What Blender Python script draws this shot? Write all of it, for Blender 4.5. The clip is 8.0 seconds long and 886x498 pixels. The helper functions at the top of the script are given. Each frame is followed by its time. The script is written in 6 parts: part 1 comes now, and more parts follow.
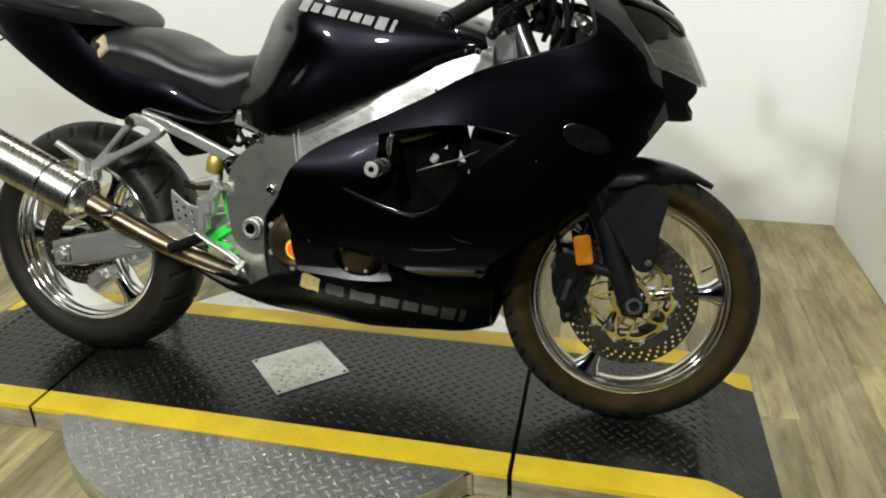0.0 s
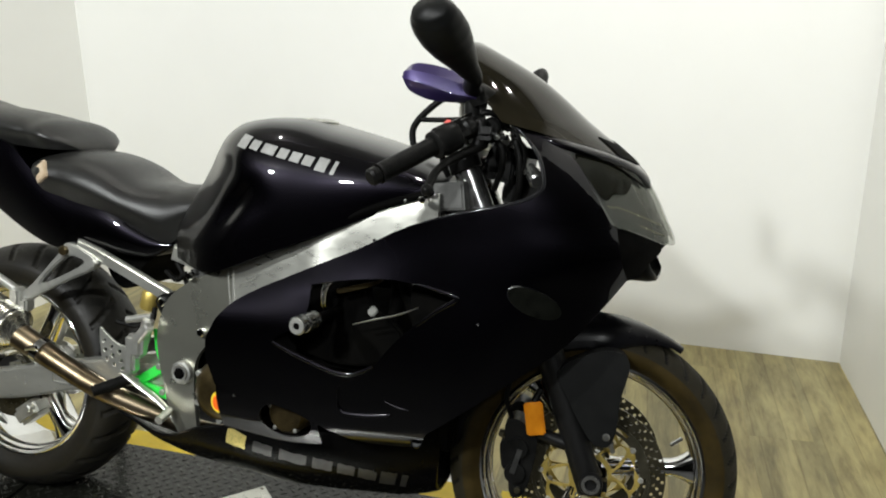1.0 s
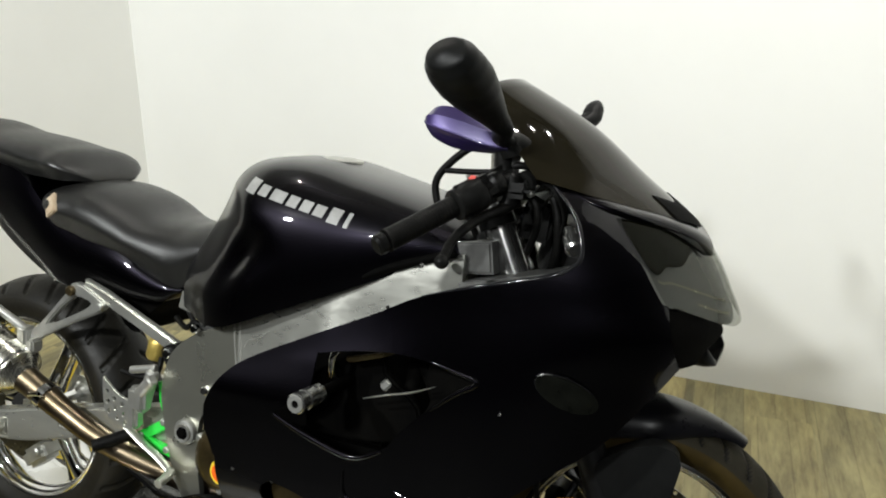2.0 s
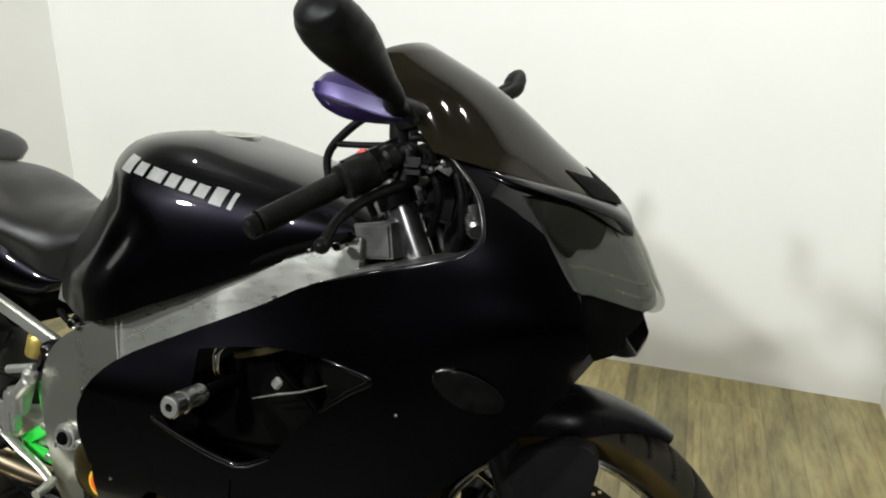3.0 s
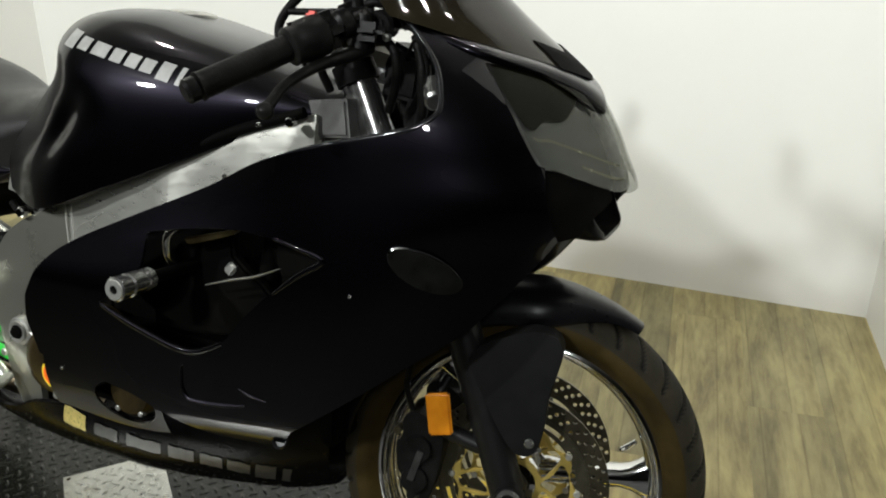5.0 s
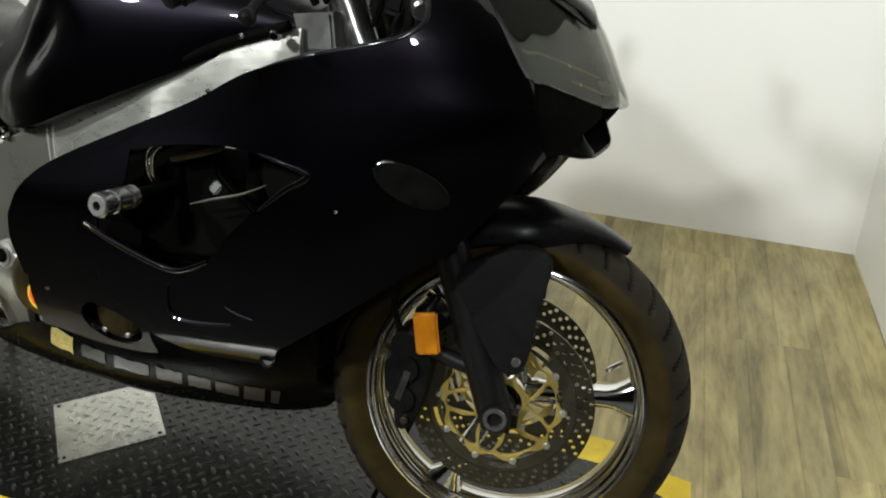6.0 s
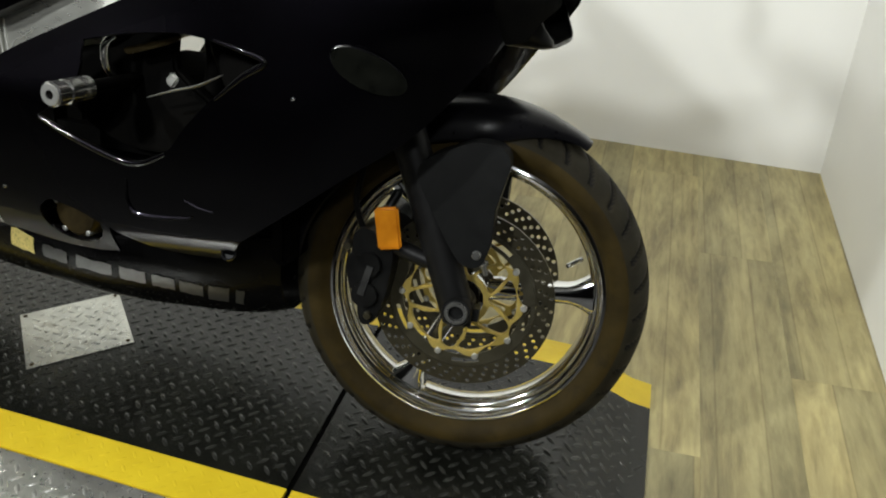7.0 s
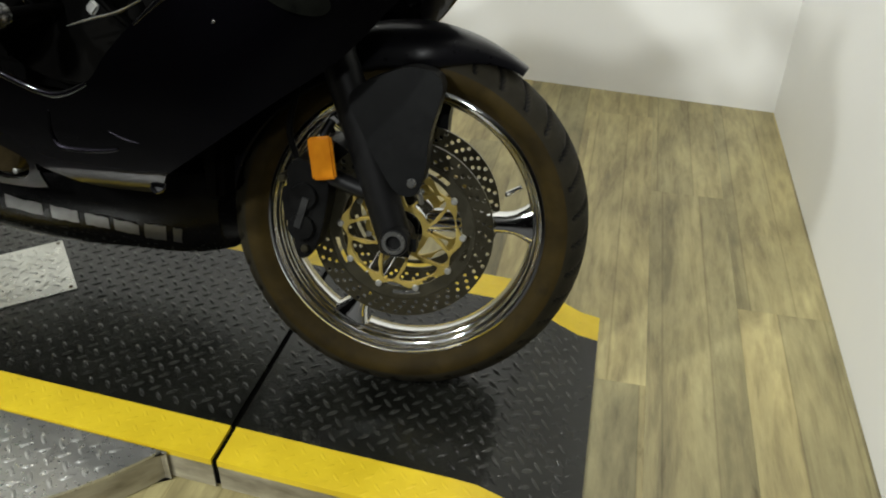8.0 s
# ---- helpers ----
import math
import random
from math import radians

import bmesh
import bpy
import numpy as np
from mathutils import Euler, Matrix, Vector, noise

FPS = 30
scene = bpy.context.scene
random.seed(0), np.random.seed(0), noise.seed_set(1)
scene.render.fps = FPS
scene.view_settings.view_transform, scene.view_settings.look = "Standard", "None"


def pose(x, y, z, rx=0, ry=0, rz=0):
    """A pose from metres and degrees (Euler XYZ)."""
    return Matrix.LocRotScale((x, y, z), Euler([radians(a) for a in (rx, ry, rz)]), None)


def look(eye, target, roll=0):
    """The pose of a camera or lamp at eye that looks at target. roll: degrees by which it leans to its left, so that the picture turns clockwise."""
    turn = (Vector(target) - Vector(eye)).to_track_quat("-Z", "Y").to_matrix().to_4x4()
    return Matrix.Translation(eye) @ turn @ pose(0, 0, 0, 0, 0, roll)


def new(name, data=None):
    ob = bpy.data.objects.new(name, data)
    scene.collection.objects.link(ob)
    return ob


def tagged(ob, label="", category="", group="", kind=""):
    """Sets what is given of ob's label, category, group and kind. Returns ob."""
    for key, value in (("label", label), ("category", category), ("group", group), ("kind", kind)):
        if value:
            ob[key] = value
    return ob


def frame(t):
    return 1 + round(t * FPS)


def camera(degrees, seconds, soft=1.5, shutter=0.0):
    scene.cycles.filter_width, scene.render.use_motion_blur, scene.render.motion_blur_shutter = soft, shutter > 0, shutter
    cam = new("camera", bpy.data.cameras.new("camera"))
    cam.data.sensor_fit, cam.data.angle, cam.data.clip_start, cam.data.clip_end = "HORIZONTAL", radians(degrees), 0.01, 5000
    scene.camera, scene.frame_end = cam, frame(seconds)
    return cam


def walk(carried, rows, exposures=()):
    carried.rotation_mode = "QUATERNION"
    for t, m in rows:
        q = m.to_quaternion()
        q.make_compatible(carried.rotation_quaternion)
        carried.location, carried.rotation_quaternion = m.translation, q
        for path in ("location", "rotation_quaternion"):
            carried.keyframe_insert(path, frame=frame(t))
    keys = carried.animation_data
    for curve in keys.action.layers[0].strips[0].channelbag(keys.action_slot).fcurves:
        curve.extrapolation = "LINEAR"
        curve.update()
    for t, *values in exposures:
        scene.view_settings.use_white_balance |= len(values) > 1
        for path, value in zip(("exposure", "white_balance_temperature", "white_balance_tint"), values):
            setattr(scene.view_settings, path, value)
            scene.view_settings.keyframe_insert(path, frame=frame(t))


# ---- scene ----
cam = camera(57.0, 8.0, soft=2.0)
PATH = [
    (0, (0.793, -1.635, 1.085), (0.23, 0.125, 0.321), -1.9),
    (0.1, (0.815, -1.625, 1.097), (0.268, 0.144, 0.34), -2.0),
    (0.2, (0.837, -1.615, 1.109), (0.281, 0.144, 0.337), -2.1),
    (0.3, (0.859, -1.606, 1.121), (0.278, 0.15, 0.36), -2.2),
    (0.4, (0.881, -1.596, 1.133), (0.262, 0.16, 0.403), -2.3),
    (0.5, (0.903, -1.586, 1.145), (0.248, 0.183, 0.482), -2.4),
    (0.6, (0.9, -1.549, 1.15), (0.259, 0.239, 0.524), -2.0),
    (0.7, (0.898, -1.512, 1.155), (0.27, 0.283, 0.535), -1.6),
    (0.8, (0.895, -1.476, 1.159), (0.291, 0.327, 0.538), -1.3),
    (0.9, (0.893, -1.439, 1.164), (0.301, 0.374, 0.561), -0.9),
    (1, (0.89, -1.402, 1.169), (0.253, 0.404, 0.593), -0.5),
    (1.1, (0.883, -1.363, 1.183), (0.216, 0.437, 0.622), -0.5),
    (1.2, (0.876, -1.324, 1.197), (0.186, 0.471, 0.646), -0.5),
    (2.3, (0.91, -1.112, 1.233), (0.075, 0.604, 0.635), -1.0),
    (2.4, (0.92, -1.087, 1.232), (0.084, 0.63, 0.641), -1.6),
    (2.5, (0.93, -1.063, 1.231), (0.107, 0.661, 0.639), -2.2),
    (2.6, (0.931, -1.053, 1.223), (0.172, 0.7, 0.63), -1.8),
    (2.7, (0.931, -1.043, 1.215), (0.217, 0.726, 0.615), -1.4),
    (2.8, (0.932, -1.033, 1.208), (0.238, 0.739, 0.591), -1.0),
    (2.9, (0.932, -1.023, 1.2), (0.24, 0.745, 0.572), -0.6),
    (3, (0.933, -1.013, 1.192), (0.213, 0.742, 0.559), -0.2),
    (3.1, (0.939, -1.007, 1.189), (0.198, 0.739, 0.555), -0.3),
    (3.2, (0.946, -1.001, 1.187), (0.184, 0.738, 0.556), -0.3),
    (3.3, (0.952, -0.994, 1.184), (0.176, 0.737, 0.551), -0.4),
    (3.4, (0.959, -0.988, 1.182), (0.185, 0.736, 0.526), -0.4),
    (3.5, (0.965, -0.982, 1.179), (0.202, 0.739, 0.503), -0.5),
    (3.6, (0.967, -0.979, 1.173), (0.226, 0.746, 0.484), -0.4),
    (3.7, (0.969, -0.976, 1.167), (0.262, 0.746, 0.436), -0.2),
    (3.8, (0.97, -0.974, 1.16), (0.285, 0.742, 0.395), -0.1),
    (3.9, (0.972, -0.971, 1.154), (0.29, 0.735, 0.364), 0.1),
    (4, (0.974, -0.968, 1.148), (0.28, 0.736, 0.363), 0.2),
    (4.1, (0.974, -0.968, 1.143), (0.271, 0.737, 0.368), 0.2),
    (4.2, (0.973, -0.967, 1.139), (0.264, 0.738, 0.371), 0.2),
    (5.3, (0.968, -0.964, 1.086), (0.289, 0.737, 0.283), 0.1),
    (5.4, (0.967, -0.963, 1.082), (0.293, 0.735, 0.269), 0.1),
    (5.5, (0.967, -0.963, 1.077), (0.291, 0.731, 0.255), 0.1),
    (5.6, (0.97, -0.965, 1.073), (0.285, 0.716, 0.233), 0.2),
    (5.8, (0.975, -0.968, 1.064), (0.294, 0.699, 0.196), 0.3),
    (5.9, (0.977, -0.97, 1.06), (0.307, 0.695, 0.178), 0.4),
    (6, (0.98, -0.972, 1.056), (0.322, 0.693, 0.164), 0.5),
    (6.2, (0.989, -0.976, 1.044), (0.353, 0.685, 0.128), 0.5),
    (6.4, (0.998, -0.979, 1.031), (0.376, 0.673, 0.091), 0.5),
    (6.5, (1.002, -0.981, 1.025), (0.389, 0.666, 0.07), 0.5),
    (6.6, (1.005, -0.984, 1.02), (0.402, 0.66, 0.054), 0.6),
    (6.7, (1.008, -0.987, 1.015), (0.408, 0.651, 0.036), 0.8),
    (6.8, (1.011, -0.99, 1.01), (0.416, 0.642, 0.019), 0.9),
    (6.9, (1.014, -0.993, 1.005), (0.424, 0.633, 0.001), 1.1),
    (7, (1.017, -0.996, 1.0), (0.434, 0.624, -0.018), 1.2),
    (7.1, (1.019, -0.999, 0.996), (0.449, 0.613, -0.041), 1.5),
    (7.2, (1.022, -1.001, 0.993), (0.457, 0.603, -0.06), 1.7),
    (7.4, (1.027, -1.006, 0.986), (0.476, 0.589, -0.088), 2.2),
    (7.5, (1.029, -1.009, 0.982), (0.477, 0.586, -0.091), 2.5),
    (7.6, (1.038, -1.006, 0.977), (0.483, 0.581, -0.107), 2.2),
    (7.7, (1.047, -1.003, 0.972), (0.487, 0.579, -0.117), 1.9),
    (7.9, (1.066, -0.996, 0.961), (0.536, 0.586, -0.141), 1.4),
    (8, (1.075, -0.993, 0.956), (0.568, 0.601, -0.141), 1.1),
]
walk(cam, [(t, look(eye, target, roll)) for t, eye, target, roll in PATH])

# ---------------------------------------------------------------- world and lights
world = bpy.data.worlds.new("world")
scene.world = world
world.use_nodes = True
world.node_tree.nodes["Background"].inputs[0].default_value = (1.0, 0.95, 0.85, 1)
world.node_tree.nodes["Background"].inputs[1].default_value = 0.02


def lamp(name, place, target, watts, size, colour=(0.97, 1.0, 0.99)):
    data = bpy.data.lights.new(name, "AREA")
    data.shape, data.size, data.energy, data.color = "DISK", size, watts, colour
    ob = new(name, data)
    ob.matrix_world = look(place, target)
    return ob


lamp("flood_light", (0.10, -2.85, 2.62), (0.2, 0.6, 0.3), 71, 0.20)
lamp("flood_light", (-1.15, -2.40, 2.62), (0.0, 0.6, 0.3), 71, 0.20)
lamp("spot_light", (1.9, -3.3, 2.72), (0.6, 1.2, 0.3), 30, 0.22)
for place in ((0.62, 0.35, 2.78), (0.80, 0.75, 2.78), (0.98, 1.05, 2.78), (-0.7, 0.45, 2.78)):
    lamp("spot_light", place, (place[0], place[1] + 0.05, 0.0), 6, 0.05, (1.0, 0.97, 0.905))


# ---------------------------------------------------------------- materials
def node_material(name):
    m = bpy.data.materials.new(name)
    m.use_nodes = True
    nodes, links = m.node_tree.nodes, m.node_tree.links
    return m, nodes, links, nodes["Principled BSDF"]


def noise_node(nodes, links, scale, detail=4.0, stretch=(1, 1, 1), rough=0.55):
    co = nodes.new("ShaderNodeTexCoord")
    mp = nodes.new("ShaderNodeMapping")
    mp.inputs["Scale"].default_value = stretch
    links.new(co.outputs["Object"], mp.inputs["Vector"])
    n = nodes.new("ShaderNodeTexNoise")
    n.inputs["Scale"].default_value = scale
    n.inputs["Detail"].default_value = detail
    n.inputs["Roughness"].default_value = rough
    links.new(mp.outputs["Vector"], n.inputs["Vector"])
    return n


def ramp_node(nodes, links, source, stops):
    r = nodes.new("ShaderNodeValToRGB")
    while len(r.color_ramp.elements) < len(stops):
        r.color_ramp.elements.new(0.5)
    for e, (p, c) in zip(r.color_ramp.elements, stops):
        e.position = p
        e.color = (*c, 1) if len(c) == 3 else c
    links.new(source, r.inputs["Fac"])
    return r


def surface(name, colours, metal=0.0, rough=0.5, scale=20.0, stretch=(1, 1, 1), rough_var=0.12, bump=0.0, bump_scale=200.0,
            coat=0.0, transmission=0.0, ior=1.5, specular=0.5, fine=None):
    """A surface whose colour wanders between two tones at two scales, with uneven gloss and fine relief."""
    m, nodes, links, b = node_material(name)
    n = noise_node(nodes, links, scale, 5.0, stretch)
    lo, hi = colours
    r = ramp_node(nodes, links, n.outputs["Fac"], [(0.32, lo), (0.68, hi)])
    links.new(r.outputs["Color"], b.inputs["Base Color"])
    n2 = noise_node(nodes, links, fine or scale * 7.3, 3.0, stretch)
    mr = nodes.new("ShaderNodeMapRange")
    mr.inputs["To Min"].default_value = max(0.0, rough - rough_var)
    mr.inputs["To Max"].default_value = min(1.0, rough + rough_var)
    links.new(n2.outputs["Fac"], mr.inputs["Value"])
    links.new(mr.outputs["Result"], b.inputs["Roughness"])
    b.inputs["Metallic"].default_value = metal
    b.inputs["Coat Weight"].default_value = coat
    b.inputs["Coat Roughness"].default_value = 0.03
    b.inputs["Transmission Weight"].default_value = transmission
    b.inputs["IOR"].default_value = ior
    b.inputs["Specular IOR Level"].default_value = specular
    if bump:
        n3 = noise_node(nodes, links, bump_scale, 3.0, stretch)
        bp = nodes.new("ShaderNodeBump")
        bp.inputs["Strength"].default_value = bump
        bp.inputs["Distance"].default_value = 0.001
        links.new(n3.outputs["Fac"], bp.inputs["Height"])
        links.new(bp.outputs["Normal"], b.inputs["Normal"])
    return m


M_PAINT = surface("candy_purple_black_paint", ((0.0046, 0.0042, 0.0053), (0.0064, 0.0057, 0.0085)), 1.0, 0.34, 3.0, rough_var=0.07, coat=0.5, fine=900)
M_PURPLE = surface("purple_paint", ((0.016, 0.009, 0.060), (0.032, 0.017, 0.105)), 0.4, 0.34, 6.0, rough_var=0.05, coat=1.0, fine=900)
M_BLACK = surface("black_plastic", ((0.0035, 0.0035, 0.0034), (0.008, 0.008, 0.0075)), 0.0, 0.34, 30, bump=0.25, bump_scale=500, specular=0.12)
M_BELLY = surface("satin_black_belly", ((0.0016, 0.0016, 0.0017), (0.0032, 0.0031, 0.0031)), 0.0, 0.24, 18, specular=0.05)
M_MATT = surface("matt_black_cover", ((0.0026, 0.0028, 0.0027), (0.0050, 0.0053, 0.0051)), 0.0, 0.44, 25, bump=0.12, bump_scale=500, specular=0.18)
M_FENDER = surface("satin_black_fender", ((0.0030, 0.0030, 0.0038), (0.0052, 0.0050, 0.0060)), 0.0, 0.30, 10, rough_var=0.08, specular=0.17)
M_GLOSSBLACK = surface("gloss_black_plastic", ((0.006, 0.006, 0.007), (0.010, 0.010, 0.011)), 0.0, 0.12, 12, rough_var=0.05)
M_TUBE = surface("dark_fork_chrome", ((0.34, 0.34, 0.33), (0.42, 0.42, 0.41)), 0.95, 0.22, 12, rough_var=0.06)
M_FORK = surface("satin_black_fork", ((0.003, 0.003, 0.003), (0.006, 0.006, 0.006)), 0.0, 0.45, 30, specular=0.25)
M_AXLE = surface("dark_axle_steel", ((0.16, 0.16, 0.15), (0.26, 0.26, 0.245)), 0.8, 0.30, 30)
M_GREY = surface("grey_casting", ((0.10, 0.10, 0.096), (0.16, 0.16, 0.153)), 0.6, 0.40, 30, bump=0.2, bump_scale=400)
# near-black for recesses and gaps, standing in for shade; also black parts
M_CAVITY = surface("black_parts_and_shade", ((0.0010, 0.0010, 0.0010), (0.0026, 0.0024, 0.0020)), 0.0, 0.7, 20, specular=0.03)
M_SEAT = surface("black_seat_vinyl", ((0.007, 0.007, 0.0065), (0.012, 0.012, 0.011)), 0.0, 0.36, 12, bump=0.35, bump_scale=900)
M_TAN = surface("tan_leather_patch", ((0.34, 0.25, 0.16), (0.52, 0.42, 0.30)), 0.0, 0.6, 60)
M_CHROME = surface("polished_chrome", ((0.80, 0.80, 0.79), (0.86, 0.86, 0.85)), 1.0, 0.06, 14, rough_var=0.04)
M_ALU = surface("brushed_aluminium", ((0.62, 0.62, 0.565), (0.80, 0.80, 0.735)), 0.86, 0.30, 5, (1, 1, 4), 0.08, 0.008, 400)
M_SPAR = surface("polished_frame_sheet", ((0.64, 0.64, 0.58), (0.80, 0.80, 0.735)), 0.86, 0.30, 4, (1, 1, 3), 0.10, 0.03, 300)
M_FRAMECAST = surface("satin_frame_casting", ((0.40, 0.40, 0.342), (0.48, 0.48, 0.417)), 0.88, 0.29, 3, rough_var=0.08, bump=0.02, bump_scale=350)
M_CAST = surface("cast_aluminium", ((0.48, 0.48, 0.45), (0.62, 0.62, 0.58)), 0.9, 0.42, 30, bump=0.3, bump_scale=350)
M_STEEL = surface("brushed_steel_can", ((0.42, 0.41, 0.355), (0.60, 0.585, 0.515)), 1.0, 0.27, 6, (8, 1, 1), 0.08, 0.015, 500)
M_PIPE = surface("heat_tinted_pipe", ((0.13, 0.10, 0.06), (0.32, 0.26, 0.18)), 1.0, 0.33, 7)
M_DISC = surface("dark_brake_steel", ((0.085, 0.077, 0.050), (0.130, 0.117, 0.078)), 0.9, 0.32, 25)
M_DISCRING = surface("inner_disc_steel", ((0.100, 0.092, 0.062), (0.160, 0.148, 0.105)), 0.9, 0.34, 25)
M_GOLD = surface("gold_anodised_metal", ((0.48, 0.36, 0.09), (0.64, 0.49, 0.14)), 0.7, 0.40, 30)
M_BRONZE = surface("bronze_engine_paint", ((0.030, 0.022, 0.009), (0.090, 0.066, 0.028)), 0.75, 0.32, 22, bump=0.2, bump_scale=220)
M_GREEN = surface("lime_green_paint", ((0.02, 0.60, 0.05), (0.04, 0.70, 0.08)), 0.0, 0.35, 20)
M_AMBER = surface("amber_reflector", ((0.46, 0.15, 0.005), (0.58, 0.21, 0.010)), 0.0, 0.22, 40, bump=0.5, bump_scale=260, coat=0.6)
M_RED = surface("red_plastic", ((0.6, 0.04, 0.02), (0.7, 0.06, 0.03)), 0.0, 0.4, 40)
M_ORANGE = surface("orange_emblem", ((0.8, 0.12, 0.01), (0.9, 0.20, 0.02)), 0.0, 0.4, 40)
M_YELLOWRING = surface("yellow_emblem", ((0.75, 0.55, 0.03), (0.85, 0.62, 0.05)), 0.0, 0.4, 40)
M_SILVERTEXT = surface("silver_decal", ((0.22, 0.22, 0.21), (0.31, 0.31, 0.30)), 0.0, 0.4, 60)
M_DARKTEXT = surface("worn_grey_decal", ((0.013, 0.013, 0.0126), (0.027, 0.027, 0.026)), 0.0, 0.38, 60, specular=0.42)
M_GOLDTEXT = surface("gold_reflecting_decal", ((0.60, 0.50, 0.16), (0.75, 0.62, 0.22)), 0.6, 0.3, 60)
M_SMOKE = surface("dark_smoked_screen", ((0.0080, 0.0068, 0.0040), (0.0130, 0.0108, 0.0060)), 0.0, 0.045, 3, rough_var=0.02, specular=0.10)
# reflector grey, lifted to stand in for the wall mirrored in the lens
M_BOWL = surface("headlight_reflector", ((0.14, 0.142, 0.138), (0.25, 0.252, 0.246)), 0.55, 0.24, 2.5, (1, 1, 4), rough_var=0.03, coat=0.35)
# pale tone for reflection streaks painted behind the lens
M_STREAK = surface("mirrored_streak", ((0.27, 0.26, 0.20), (0.36, 0.35, 0.27)), 0.5, 0.24, 6)
M_SHADE = surface("dark_olive_hall_reflection", ((0.004, 0.0038, 0.0018), (0.009, 0.0086, 0.0042)), 0.0, 0.22, 9, specular=0.3)
M_SIGNAL = surface("smoked_signal_lens", ((0.003, 0.0032, 0.0026), (0.006, 0.0064, 0.005)), 0.0, 0.16, 40, specular=0.12)
M_RUBBER = surface("grip_rubber", ((0.0026, 0.0026, 0.0025), (0.0065, 0.0063, 0.0058)), 0.0, 0.46, 60, bump=0.9, bump_scale=260, specular=0.09)
M_TREAD = surface("worn_tyre_tread", ((0.0045, 0.0044, 0.0036), (0.0105, 0.0092, 0.0062)), 0.0, 0.52, 16, bump=0.3, bump_scale=300, specular=0.3)
M_DUSTTREAD = surface("dusty_tyre_tread", ((0.0095, 0.0082, 0.0045), (0.020, 0.0168, 0.0088)), 0.0, 0.68, 16, bump=0.3, bump_scale=300, specular=0.16)
# same rubber made darker, for the shade inside the grooves
M_GROOVE = surface("tyre_groove_shade", ((0.0028, 0.0027, 0.0022), (0.005, 0.0046, 0.0036)), 0.0, 0.65, 16, specular=0.12)
M_REARWALL = surface("dusty_black_sidewall", ((0.0052, 0.0046, 0.0030), (0.0115, 0.0095, 0.0052)), 0.0, 0.62, 14, bump=0.25, bump_scale=240, specular=0.25)
M_SIDEWALL = surface("dusty_brown_sidewall", ((0.0145, 0.0096, 0.0018), (0.034, 0.0226, 0.0046)), 0.0, 0.70, 14, bump=0.25, bump_scale=240, specular=0.12)
M_WALL = surface("white_wall_paint", ((0.80, 0.80, 0.77), (0.84, 0.84, 0.81)), 0.0, 0.55, 1.2, bump=0.12, bump_scale=160)
M_CEILING = surface("grey_ceiling_paint", ((0.17, 0.17, 0.165), (0.21, 0.21, 0.20)), 0.0, 0.8, 2)
# made-up dark floor out of view, so the paint mirrors little light
M_HALLFLOOR = surface("dark_unseen_floor", ((0.012, 0.012, 0.011), (0.022, 0.021, 0.019)), 0.0, 0.7, 3)
M_DARKWALL = surface("dark_unseen_wall_paint", ((0.014, 0.014, 0.013), (0.022, 0.021, 0.020)), 0.0, 0.8, 2)
M_DECK = surface("black_tread_plate", ((0.0042, 0.0044, 0.0034), (0.0125, 0.0128, 0.0098)), 0.0, 0.25, 7, rough_var=0.10, bump=0.04, bump_scale=180, fine=22, specular=0.42)
# lighter than the deck: slight wear, plus lamp glints put into the colour
M_DECKTOP = surface("tread_tops_wear_and_glint", ((0.0065, 0.0066, 0.0056), (0.034, 0.034, 0.029)), 0.1, 0.24, 9, rough_var=0.12, fine=60)


def stain(material, scale, lo, hi, colour, shift=0.0):
    """Marks of another tone with a shape of their own, scattered over a surface."""
    nodes, links = material.node_tree.nodes, material.node_tree.links
    b = nodes["Principled BSDF"]
    source = b.inputs["Base Color"].links[0].from_socket
    n = noise_node(nodes, links, scale, 8.0, rough=0.7)
    mapping = n.inputs["Vector"].links[0].from_node
    mapping.inputs["Location"].default_value = (shift, shift * 0.7, 0.0)
    r = ramp_node(nodes, links, n.outputs["Fac"], [(lo, (0, 0, 0)), (hi, (1, 1, 1))])
    mix = nodes.new("ShaderNodeMix")
    mix.data_type = "RGBA"
    links.new(r.outputs["Color"], mix.inputs["Factor"])
    links.new(source, mix.inputs["A"])
    mix.inputs["B"].default_value = (*colour, 1)
    links.new(mix.outputs["Result"], b.inputs["Base Color"])


def clear_lens(name, tint, low, high):
    """Thin clear plastic: seen straight through, with the gloss of its skin."""
    m, nodes, links, b = node_material(name)
    nodes.remove(b)
    see = nodes.new("ShaderNodeBsdfTransparent")
    see.inputs["Color"].default_value = (*tint, 1)
    gloss = nodes.new("ShaderNodeBsdfGlossy")
    gloss.inputs["Roughness"].default_value = 0.13
    edge = nodes.new("ShaderNodeLayerWeight")
    edge.inputs["Blend"].default_value = 0.25
    fres = nodes.new("ShaderNodeMapRange")
    fres.inputs["From Min"].default_value = 0.70
    fres.inputs["To Min"].default_value = low
    fres.inputs["To Max"].default_value = high
    links.new(edge.outputs["Facing"], fres.inputs["Value"])
    mix = nodes.new("ShaderNodeMixShader")
    links.new(fres.outputs[0], mix.inputs[0])
    links.new(see.outputs[0], mix.inputs[1])
    links.new(gloss.outputs[0], mix.inputs[2])
    links.new(mix.outputs[0], nodes["Material Output"].inputs["Surface"])
    return m


